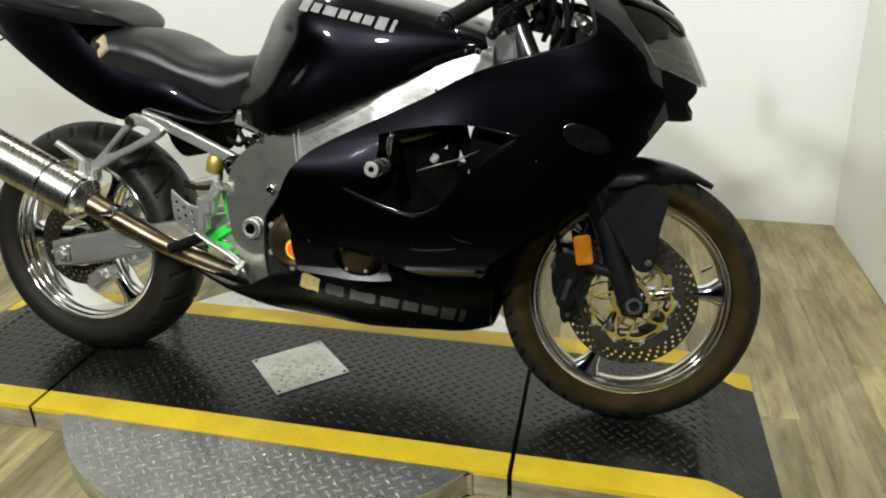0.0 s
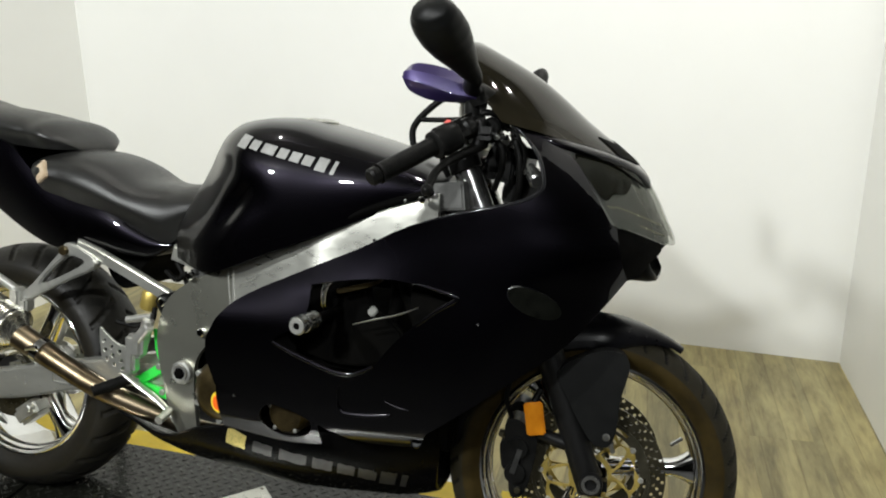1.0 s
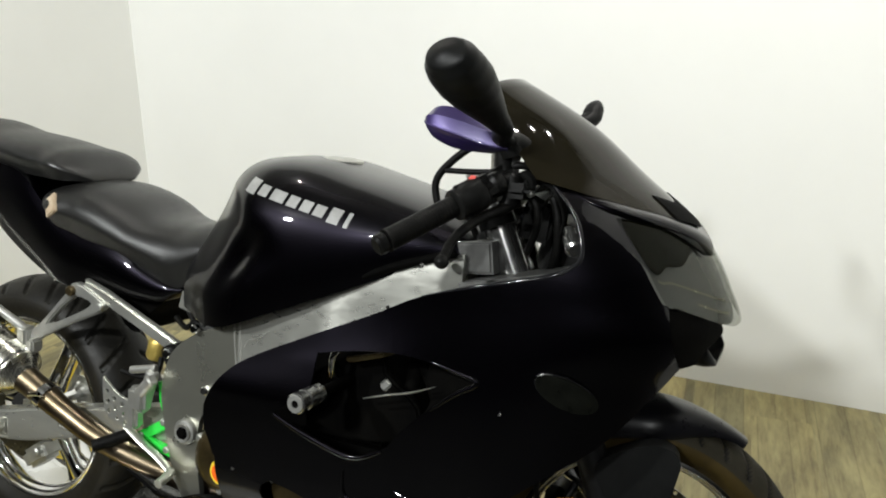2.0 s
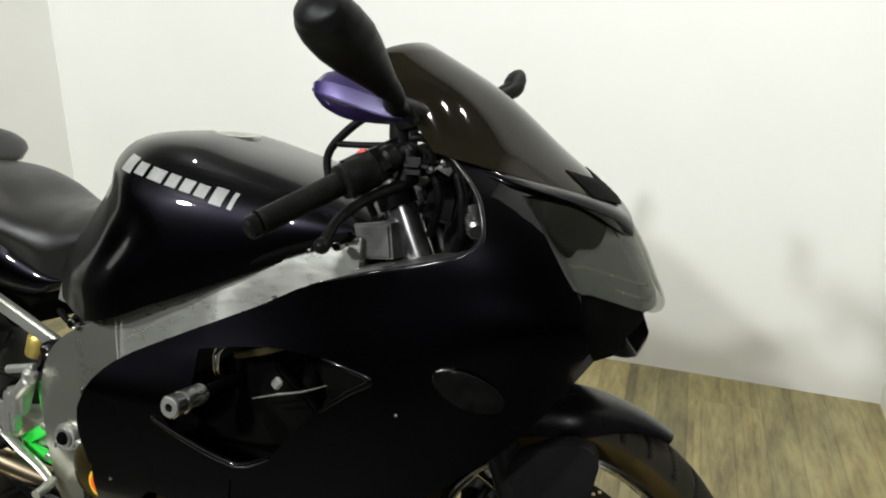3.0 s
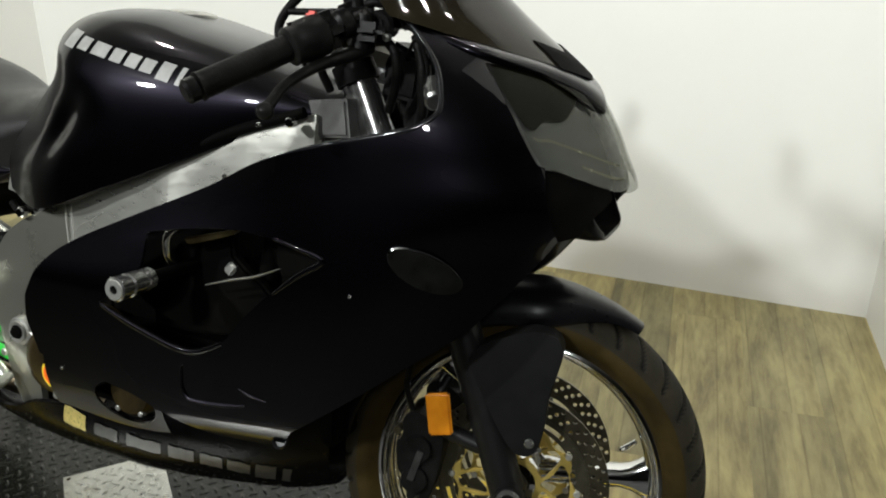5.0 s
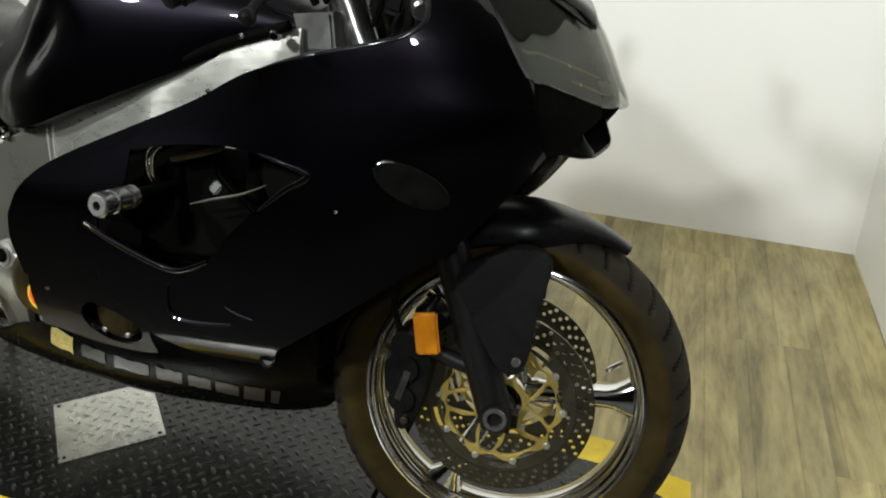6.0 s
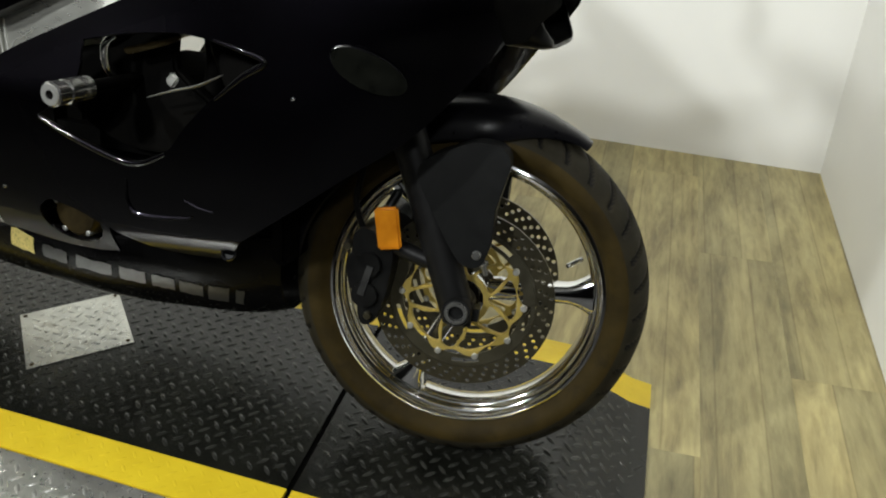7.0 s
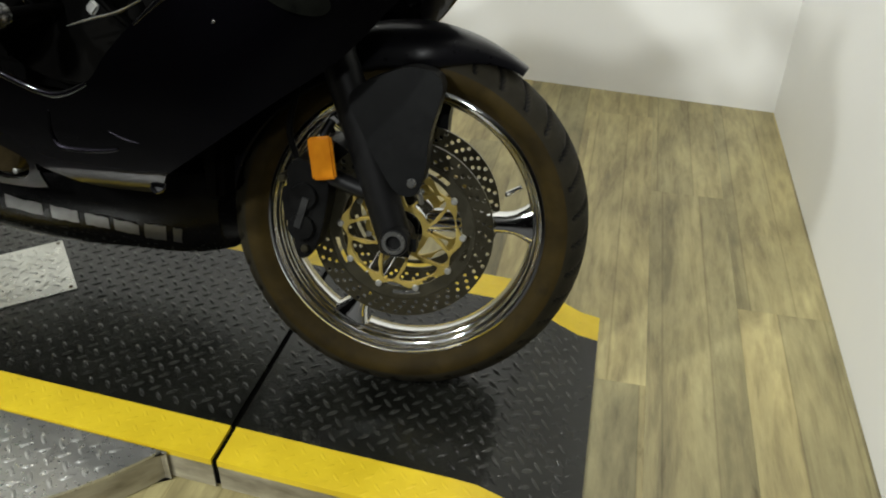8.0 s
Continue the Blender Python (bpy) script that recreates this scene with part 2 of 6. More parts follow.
M_LENS = clear_lens("clear_headlight_lens", (0.76, 0.765, 0.75), 0.0, 0.45)
M_PAINT.node_tree.nodes["Principled BSDF"].inputs["Coat Roughness"].default_value = 0.03
M_PAINT.node_tree.nodes["Principled BSDF"].inputs["Coat IOR"].default_value = 1.62
stain(M_SIDEWALL, 9.0, 0.54, 0.72, (0.0085, 0.0062, 0.0026), 0.6)
stain(M_DECK, 4.5, 0.66, 0.78, (0.085, 0.083, 0.070), 1.3)
M_YELLOW = surface("yellow_safety_paint", ((0.62, 0.44, 0.012), (0.76, 0.565, 0.022)), 0.0, 0.45, 9, bump=0.25, bump_scale=150)
stain(M_YELLOW, 26.0, 0.665, 0.72, (0.10, 0.075, 0.02), 0.4)
M_PLATE = surface("bare_aluminium_tread_plate", ((0.62, 0.62, 0.58), (0.76, 0.76, 0.72)), 0.88, 0.30, 16, rough_var=0.12, bump=0.2, bump_scale=140)
stain(M_PLATE, 11.0, 0.64, 0.76, (0.32, 0.30, 0.25), 2.1)
M_BARE = surface("weathered_bare_plate", ((0.46, 0.46, 0.42), (0.66, 0.66, 0.605)), 0.86, 0.30, 14, rough_var=0.12, bump=0.25, bump_scale=140)
stain(M_BARE, 16.0, 0.60, 0.72, (0.24, 0.22, 0.17), 0.9)
M_RIMSIDE = surface("scuffed_metal_edge", ((0.17, 0.15, 0.10), (0.50, 0.46, 0.34)), 0.3, 0.45, 9, (1, 1, 3))


def floor_material():
    m, nodes, links, b = node_material("weathered_oak_vinyl")
    info = nodes.new("ShaderNodeObjectInfo")
    co = nodes.new("ShaderNodeTexCoord")
    add = nodes.new("ShaderNodeVectorMath")
    add.operation = "MULTIPLY_ADD"
    comb = nodes.new("ShaderNodeCombineXYZ")
    mul = nodes.new("ShaderNodeMath")
    mul.operation = "MULTIPLY"
    mul.inputs[1].default_value = 37.0
    links.new(info.outputs["Random"], mul.inputs[0])
    for k in (0, 1, 2):
        links.new(mul.outputs[0], comb.inputs[k])
    add.inputs[1].default_value = (1.0, 0.15, 1.0)
    links.new(co.outputs["Object"], add.inputs[0])
    links.new(comb.outputs[0], add.inputs[2])
    coarse = nodes.new("ShaderNodeTexNoise")
    coarse.inputs["Scale"].default_value = 13.0
    coarse.inputs["Detail"].default_value = 9.0
    coarse.inputs["Roughness"].default_value = 0.68
    coarse.inputs["Distortion"].default_value = 0.6
    links.new(add.outputs[0], coarse.inputs["Vector"])
    grain = nodes.new("ShaderNodeTexNoise")
    grain.inputs["Scale"].default_value = 70.0
    grain.inputs["Detail"].default_value = 5.0
    links.new(add.outputs[0], grain.inputs["Vector"])
    r = ramp_node(nodes, links, coarse.outputs["Fac"], [(0.29, (0.145, 0.119, 0.057)), (0.46, (0.290, 0.249, 0.116)), (0.70, (0.430, 0.380, 0.184))])
    g = ramp_node(nodes, links, grain.outputs["Fac"], [(0.34, (0.78, 0.775, 0.76)), (0.54, (1, 1, 1))])
    mix = nodes.new("ShaderNodeMix")
    mix.data_type, mix.blend_type = "RGBA", "MULTIPLY"
    mix.inputs["Factor"].default_value = 1.0
    links.new(r.outputs["Color"], mix.inputs["A"])
    links.new(g.outputs["Color"], mix.inputs["B"])
    # knots and cloudy patches
    wide = nodes.new("ShaderNodeVectorMath")
    wide.operation = "MULTIPLY_ADD"
    wide.inputs[1].default_value = (1.0, 0.34, 1.0)
    links.new(co.outputs["Object"], wide.inputs[0])
    links.new(comb.outputs[0], wide.inputs[2])
    patch_noise = nodes.new("ShaderNodeTexNoise")
    patch_noise.inputs["Scale"].default_value = 8.5
    patch_noise.inputs["Detail"].default_value = 7.0
    patch_noise.inputs["Roughness"].default_value = 0.65
    links.new(wide.outputs[0], patch_noise.inputs["Vector"])
    cloud = ramp_node(nodes, links, patch_noise.outputs["Fac"], [(0.26, (0.42, 0.39, 0.34)), (0.33, (0.76, 0.755, 0.75)), (0.48, (0.97, 0.97, 0.97)), (0.66, (1.20, 1.19, 1.17))])
    mix3 = nodes.new("ShaderNodeMix")
    mix3.data_type, mix3.blend_type = "RGBA", "MULTIPLY"
    mix3.inputs["Factor"].default_value = 1.0
    links.new(mix.outputs["Result"], mix3.inputs["A"])
    links.new(cloud.outputs["Color"], mix3.inputs["B"])
    # printed boards of uneven width within one plank
    sep = nodes.new("ShaderNodeSeparateXYZ")
    links.new(co.outputs["Object"], sep.inputs[0])
    step = nodes.new("ShaderNodeMath")
    step.operation = "MULTIPLY_ADD"
    step.inputs[1].default_value = 10.99
    links.new(sep.outputs["X"], step.inputs[0])
    links.new(mul.outputs[0], step.inputs[2])
    snap = nodes.new("ShaderNodeMath")
    snap.operation = "FLOOR"
    links.new(step.outputs[0], snap.inputs[0])
    tone = nodes.new("ShaderNodeTexWhiteNoise")
    tone.noise_dimensions = "1D"
    links.new(snap.outputs[0], tone.inputs["W"])
    strip = ramp_node(nodes, links, tone.outputs["Value"], [(0.0, (0.68, 0.70, 0.74)), (1.0, (1.22, 1.19, 1.13))])
    mix2 = nodes.new("ShaderNodeMix")
    mix2.data_type, mix2.blend_type = "RGBA", "MULTIPLY"
    mix2.inputs["Factor"].default_value = 1.0
    links.new(mix3.outputs["Result"], mix2.inputs["A"])
    links.new(strip.outputs["Color"], mix2.inputs["B"])
    # dark printed seam between boards
    part_of = nodes.new("ShaderNodeMath")
    part_of.operation = "FRACT"
    links.new(step.outputs[0], part_of.inputs[0])
    seam = ramp_node(nodes, links, part_of.outputs[0], [(0.0, (0.60, 0.58, 0.54)), (0.035, (0.97, 0.97, 0.97)), (0.965, (1.0, 1.0, 1.0)), (1.0, (0.66, 0.64, 0.60))])
    mix4 = nodes.new("ShaderNodeMix")
    mix4.data_type, mix4.blend_type = "RGBA", "MULTIPLY"
    mix4.inputs["Factor"].default_value = 0.8
    links.new(mix2.outputs["Result"], mix4.inputs["A"])
    links.new(seam.outputs["Color"], mix4.inputs["B"])
    hsv = nodes.new("ShaderNodeHueSaturation")
    mr = nodes.new("ShaderNodeMapRange")
    mr.inputs["To Min"].default_value = 0.90
    mr.inputs["To Max"].default_value = 1.10
    links.new(info.outputs["Random"], mr.inputs["Value"])
    links.new(mr.outputs[0], hsv.inputs["Value"])
    links.new(mix4.outputs["Result"], hsv.inputs["Color"])
    links.new(hsv.outputs["Color"], b.inputs["Base Color"])
    b.inputs["Roughness"].default_value = 0.48
    bp = nodes.new("ShaderNodeBump")
    bp.inputs["Strength"].default_value = 0.2
    bp.inputs["Distance"].default_value = 0.001
    links.new(grain.outputs["Fac"], bp.inputs["Height"])
    links.new(bp.outputs["Normal"], b.inputs["Normal"])
    return m


M_FLOOR = floor_material()


# ---------------------------------------------------------------- mesh helpers
def finish(name, bm, material, parent=None, label="", angle=40.0):
    bmesh.ops.recalc_face_normals(bm, faces=bm.faces[:])
    bm.normal_update()
    limit = radians(angle)
    for f in bm.faces:
        f.smooth = True
    for e in bm.edges:
        if len(e.link_faces) == 2 and e.calc_face_angle(0) > limit:
            e.smooth = False
    me = bpy.data.meshes.new(name)
    bm.to_mesh(me)
    bm.free()
    for mat in material if isinstance(material, (list, tuple)) else [material]:
        me.materials.append(mat)
    ob = new(name, me)
    if parent:
        ob.parent = parent
    if label:
        tagged(ob, label)
    return ob


def thing(name, label, category, m=None, kind="", group=""):
    ob = new(name)
    ob.empty_display_size = 0.05
    if m is not None:
        ob.matrix_world = m
    return tagged(ob, label, category, group, kind)


def box(sx, sy, sz, at=(0, 0, 0), bevel=0.0, m=None, seg=2):
    bm = bmesh.new()
    bmesh.ops.create_cube(bm, size=1.0, matrix=Matrix.Translation(at) @ Matrix.Diagonal((sx, sy, sz, 1)))
    if bevel:
        bmesh.ops.bevel(bm, geom=bm.edges[:], offset=bevel, segments=seg, affect="EDGES")
    if m is not None:
        bmesh.ops.transform(bm, matrix=m, verts=bm.verts)
    return bm


def join(*parts):
    out = bmesh.new()
    for b in parts:
        me = bpy.data.meshes.new("tmp")
        b.to_mesh(me)
        out.from_mesh(me)
        b.free()
        bpy.data.meshes.remove(me)
    return out


def grid_mesh(rows, wrap_u=False, wrap_v=False, caps=True):
    """Rows of points to a skin; wrap_v closes each row, wrap_u closes the last row to the first."""
    bm = bmesh.new()
    vs = [[bm.verts.new(p) for p in r] for r in rows]
    nu, nv = len(vs), len(vs[0])
    for i in range(nu if wrap_u else nu - 1):
        for j in range(nv if wrap_v else nv - 1):
            q = [vs[i][j], vs[(i + 1) % nu][j], vs[(i + 1) % nu][(j + 1) % nv], vs[i][(j + 1) % nv]]
            if len(set(q)) == 4:
                bm.faces.new(q)
    if caps and wrap_v and not wrap_u:
        bm.faces.new(vs[0])
        bm.faces.new(vs[-1][::-1])
    return bm


def lathe(profile, n=64, m=None, closed=True):
    """Turns (radius, along) round the y axis."""
    rows = []
    for i in range(n):
        a = 2 * math.pi * i / n
        rows.append([(r * math.cos(a), y, r * math.sin(a)) for r, y in profile])
    bm = grid_mesh(rows, wrap_u=True, wrap_v=closed, caps=False)
    if m is not None:
        bmesh.ops.transform(bm, matrix=m, verts=bm.verts)
    return bm


def spline(points, per=6, closed=False):
    p = [Vector(q) for q in points]
    n, out = len(p), []
    for i in range(n if closed else n - 1):
        a, b, c, d = (p[(i + k) % n] if closed else p[min(max(i + k, 0), n - 1)] for k in (-1, 0, 1, 2))
        for j in range(per):
            t = j / per
            out.append(0.5 * (2 * b + (c - a) * t + (2 * a - 5 * b + 4 * c - d) * t * t + (3 * b - a - 3 * c + d) * t ** 3))
    if not closed:
        out.append(p[-1])
    return out


def tube(points, radius, n=14, per=6, flat=1.0, m=None):
    """A round bar along a smooth line; radius may be a list, one for each point given."""
    path = spline(points, per)
    if isinstance(radius, (int, float)):
        radii = [radius] * len(path)
    else:
        radii = [float(np.interp(i / (len(path) - 1) * (len(radius) - 1), range(len(radius)), radius)) for i in range(len(path))]
    up, rows = Vector((0.03, 0.1, 1)), []
    for i, c in enumerate(path):
        d = (path[min(i + 1, len(path) - 1)] - path[max(i - 1, 0)]).normalized()
        side = d.cross(up).normalized()
        top = side.cross(d).normalized()
        up = top
        rows.append([c + radii[i] * (math.cos(a) * side + flat * math.sin(a) * top) for a in (2 * math.pi * k / n for k in range(n))])
    bm = grid_mesh(rows, wrap_v=True)
    if m is not None:
        bmesh.ops.transform(bm, matrix=m, verts=bm.verts)
    return bm


def rod(a, b, r, n=20, bevel=0.0):
    """A straight round bar from a to b with eased ends."""
    a, b = Vector(a), Vector(b)
    d = b - a
    q = d.to_track_quat("Y", "Z").to_matrix().to_4x4()
    e = bevel or min(r * 0.25, d.length * 0.2)
    return lathe([(0.0001, 0), (r - e, 0), (r, e), (r, d.length - e), (r - e, d.length), (0.0001, d.length)], n, Matrix.Translation(a) @ q, closed=False)


def flat_fill(outer, holes=()):
    bm = bmesh.new()
    for loop in (outer, *holes):
        vs = [bm.verts.new((p[0], p[1], 0)) for p in loop]
        for i, v in enumerate(vs):
            bm.edges.new((v, vs[(i + 1) % len(vs)]))
    bmesh.ops.triangle_fill(bm, use_beauty=True, use_dissolve=False, edges=bm.edges[:])
    return bm


def prism(outer, y0, y1, holes=(), bevel=0.0, m=None):
    """An outline in x and z, pushed from y0 to y1."""
    flat = flat_fill(outer, holes)
    bm = bmesh.new()
    front = {v: bm.verts.new((v.co.x, y0, v.co.y)) for v in flat.verts}
    back = {v: bm.verts.new((v.co.x, y1, v.co.y)) for v in flat.verts}
    for f in flat.faces:
        bm.faces.new([front[v] for v in f.verts])
        bm.faces.new([back[v] for v in reversed(f.verts)])
    rim = []
    for e in flat.edges:
        if len(e.link_faces) == 1:
            a, b = e.verts
            bm.faces.new((front[a], front[b], back[b], back[a]))
            rim += [(front[a], front[b]), (back[a], back[b])]
    if bevel:
        bmesh.ops.recalc_face_normals(bm, faces=bm.faces[:])
        es = [bm.edges.get(p) for p in rim]
        bmesh.ops.bevel(bm, geom=[e for e in es if e], offset=bevel, segments=2, affect="EDGES", clamp_overlap=True)
    flat.free()
    if m is not None:
        bmesh.ops.transform(bm, matrix=m, verts=bm.verts)
    return bm


def ring_points(cx, cz, rx, rz=None, n=14, turn=0.0):
    rz = rz or rx
    out = []
    for k in range(n):
        a = 2 * math.pi * k / n
        u, v = rx * math.cos(a), rz * math.sin(a)
        out.append((cx + u * math.cos(turn) - v * math.sin(turn), cz + u * math.sin(turn) + v * math.cos(turn)))
    return out


def skin(outer, holes, shape, thick, du, dv):
    """A shell over an outline in (u, v): shape(u, v) gives the place; thick is its wall, inwards."""
    flat = flat_fill(outer, holes)
    us, vs = [p[0] for p in outer], [p[1] for p in outer]
    for lo, hi, step, no in ((min(us), max(us), du, (1, 0, 0)), (min(vs), max(vs), dv, (0, 1, 0))):
        k = lo + step * 0.5
        while k < hi:
            bmesh.ops.bisect_plane(flat, geom=flat.verts[:] + flat.edges[:] + flat.faces[:], dist=1e-6,
                                   plane_co=(k, k, 0), plane_no=no)
            k += step
    bm = bmesh.new()
    outside, inside = {}, {}
    for v in flat.verts:
        u, w = v.co.x, v.co.y
        p = Vector(shape(u, w))
        e = 1e-3
        nrm = (Vector(shape(u + e, w)) - Vector(shape(u - e, w))).cross(Vector(shape(u, w + e)) - Vector(shape(u, w - e)))
        nrm = nrm.normalized() if nrm.length > 1e-12 else Vector((0, -1, 0))
        if nrm.dot(p - Vector((0.2, 0, 0.6))) < 0:
            nrm = -nrm
        outside[v] = bm.verts.new(p)
        inside[v] = bm.verts.new(p - thick * nrm)
    for f in flat.faces:
        bm.faces.new([outside[v] for v in f.verts])
        bm.faces.new([inside[v] for v in reversed(f.verts)])
    for e in flat.edges:
        if len(e.link_faces) == 1:
            a, b = e.verts
            bm.faces.new((outside[a], outside[b], inside[b], inside[a]))
    flat.free()
    return bm


def mirrored(bm):
    out = bm.copy()
    bmesh.ops.transform(out, matrix=Matrix.Diagonal((1, -1, 1, 1)), verts=out.verts)
    return out


def curve(xs, ys):
    """A smooth line through a few stations."""
    slopes = []
    for i in range(len(xs)):
        if i in (0, len(xs) - 1):
            j = 0 if i == 0 else len(xs) - 2
            slopes.append((ys[j + 1] - ys[j]) / (xs[j + 1] - xs[j]))
        else:
            a, b = (ys[i] - ys[i - 1]) / (xs[i] - xs[i - 1]), (ys[i + 1] - ys[i]) / (xs[i + 1] - xs[i])
            h0, h1 = xs[i] - xs[i - 1], xs[i + 1] - xs[i]
            slopes.append((a * h1 + b * h0) / (h0 + h1))

    def at(x):
        x = min(max(x, xs[0]), xs[-1])
        i = max(k for k in range(len(xs) - 1) if xs[k] <= x)
        h = xs[i + 1] - xs[i]
        t = (x - xs[i]) / h
        return ((1 + 2 * t) * (1 - t) ** 2 * ys[i] + t * (1 - t) ** 2 * h * slopes[i]
                + t * t * (3 - 2 * t) * ys[i + 1] + t * t * (t - 1) * h * slopes[i + 1])
    return at


def ease(t):
    t = min(1.0, max(0.0, t))
    return t * t * (3 - 2 * t)


# ---------------------------------------------------------------- room
FLOOR = -0.065
BACK_Y, LEFT_X = 1.57, -1.85
CEILING = 2.85


def right_x(y):
    return 1.331 + 0.096 * (BACK_Y - y)


def wall(name, a, b, label, material, height=CEILING, thick=0.12):
    """A wall whose inner face stands on the line from a to b; its body lies to the right of that line."""
    a, b = Vector((*a, 0)), Vector((*b, 0))
    d = (b - a).normalized()
    out = Vector((d.y, -d.x, 0)) * thick
    bm = bmesh.new()
    base = [a, b, b + out, a + out]
    lo = [bm.verts.new((p.x, p.y, FLOOR - 0.02)) for p in base]
    hi = [bm.verts.new((p.x, p.y, height)) for p in base]
    bm.faces.new(lo)
    bm.faces.new(hi)
    for i in range(4):
        bm.faces.new((lo[i], lo[(i + 1) % 4], hi[(i + 1) % 4], hi[i]))
    return tagged(finish(name, bm, material), label, "wall", kind="structure")


NEAR_Y = -6.5
wall("wall_north", (right_x(BACK_Y), BACK_Y), (LEFT_X, BACK_Y), "plain white painted wall behind the motorcycle", M_WALL)
wall("wall_east", (right_x(-0.12), -0.12), (right_x(BACK_Y), BACK_Y), "plain white painted wall beside the front wheel", M_WALL)
wall("wall_west", (LEFT_X, BACK_Y), (LEFT_X, -0.2), "plain white painted wall behind the tail", M_WALL)
# added walls out of view, kept dark so glossy panels mirror little light
wall("wall_south", (-5.0, NEAR_Y), (5.0, NEAR_Y), "unseen dark far wall added to close the hall", M_DARKWALL)
wall("wall_southeast", (5.0, NEAR_Y), (5.0, 1.7), "unseen dark side wall added to close the hall", M_DARKWALL)
wall("wall_southwest", (-5.0, 1.7), (-5.0, NEAR_Y), "unseen dark side wall added to close the hall", M_DARKWALL)
wall("wall_northwest", (LEFT_X - 0.12, 1.7), (-5.0, 1.7), "unseen dark rear wall added to close the hall", M_DARKWALL)
wall("wall_northeast", (5.0, 1.7), (right_x(BACK_Y) + 0.12, 1.7), "unseen dark rear wall added to close the hall", M_DARKWALL)
# unseen ceiling, dimmed so the windscreen mirrors less
tagged(finish("ceiling", box(10.4, 8.6, 0.1, (0, -2.4, CEILING + 0.052)), M_CEILING), "unseen grey ceiling added over the hall", "ceiling", kind="structure")

# base slab under the planks; its bare dark part is added, unseen ground
subfloor = tagged(finish("floor", box(10.4, 8.6, 0.1, (0, -2.4, FLOOR - 0.058)), M_HALLFLOOR), "grey-brown weathered oak vinyl plank floor", "floor", kind="structure")

# ---------------------------------------------------------------- motorcycle platform


def deck_at(u, v, z):
    """Platform coordinates to the room: the frame is a little out of square."""
    ramp = 0.058 * (ease((u - 0.84) / 0.17) + ease((-1.08 - u) / 0.17))
    return (u - 0.10 * v, v + 0.035 * u, z - ramp)


V_EDGE = (-0.295, -0.222, 0.236, 0.310)
platform = thing("motorcycle_platform", "low black tread-plate platform with yellow painted edges", "platform")


def slab(u0, u1, v0, v1, top, deep):
    n = 1 if u1 < 0.84 and u0 > -1.08 else 14
    us = [u0 + (u1 - u0) * k / n for k in range(n + 1)]
    rows = [[deck_at(u, v0, top), deck_at(u, v1, top), deck_at(u, v1, top - deep), deck_at(u, v0, top - deep)] for u in us]
    return grid_mesh(rows, wrap_v=True)


def tread_marks(keep, u0, u1, v0, v1, pitch, length, width, height, place):
    """Raised lozenges of a tread plate, leaning by turns to either side."""
    verts, faces = [], []
    nu, nv = int((u1 - u0) / pitch) + 1, int((v1 - v0) / pitch) + 1
    for i in range(nu):
        for j in range(nv):
            for off, deg in ((0.25, 45), (0.75, -45)):
                u, v = u0 + (i + off) * pitch, v0 + (j + off) * pitch
                if not keep(u, v):
                    continue
                c, s = math.cos(radians(deg)), math.sin(radians(deg))
                base = len(verts)
                for p, q, h in ((-0.5, 0, 0), (-0.18, -0.5, 0), (0.18, -0.5, 0), (0.5, 0, 0), (0.18, 0.5, 0), (-0.18, 0.5, 0),
                                (-0.26, 0, 1), (0.26, 0, 1)):
                    p, q = p * length, q * width
                    verts.append(place(u + p * c - q * s, v + p * s + q * c, h * height - 0.0003))
                for f in ((0, 1, 6), (1, 2, 7, 6), (2, 3, 7), (3, 4, 7), (4, 5, 6, 7), (5, 0, 6)):
                    faces.append([base + k for k in f])
    me = bpy.data.meshes.new("raised_tread")
    me.from_pydata(verts, [], faces)
    me.polygons.foreach_set("use_smooth", [True] * len(faces))
    return me


def platform_panel(u0, u1):
    body = finish("panel", slab(u0, u1, V_EDGE[1], V_EDGE[2], 0.0, 0.062), M_DECK, platform, "black painted tread plate")
    for a, b in ((V_EDGE[0], V_EDGE[1]), (V_EDGE[2], V_EDGE[3])):
        finish("edge_stripe", slab(u0, u1, a, b, 0.0, 0.012), M_YELLOW, body, "yellow safety stripe")
        finish("side_rail", slab(u0, u1, a + 0.0015, b - 0.0015, -0.012, 0.050), M_RIMSIDE, body, "scuffed bare metal side")
    me = tread_marks(lambda u, v: u0 + 0.014 < u < u1 - 0.014 and V_EDGE[1] + 0.010 < v < V_EDGE[2] - 0.010, u0, u1, V_EDGE[1], V_EDGE[2], 0.0325, 0.0270, 0.0082, 0.0024, deck_at)
    me.materials.append(M_DECKTOP)
    ob = new("raised_tread", me)
    ob.parent = body
    tagged(ob, kind="stuff")
    for a, b in ((V_EDGE[0], V_EDGE[1]), (V_EDGE[2], V_EDGE[3])):
        me = tread_marks(lambda u, v: u0 + 0.014 < u < u1 - 0.014 and a + 0.006 < v < b - 0.006, u0, u1, a, b, 0.0325, 0.0240, 0.0076, 0.0011, deck_at)
        me.materials.append(M_YELLOW)
        ob = new("raised_stripe_tread", me)
        ob.parent = body
        tagged(ob, kind="stuff")
    return body


platform_panel(-1.25, -0.734)
platform_panel(-0.724, 0.453)
platform_panel(0.463, 1.015)
for u in (-0.729, 0.458):
    finish("seam_strip", slab(u - 0.0048, u + 0.0048, V_EDGE[0] + 0.004, V_EDGE[3] - 0.004, -0.006, 0.05), M_CAVITY, platform, "dark gap between panels")

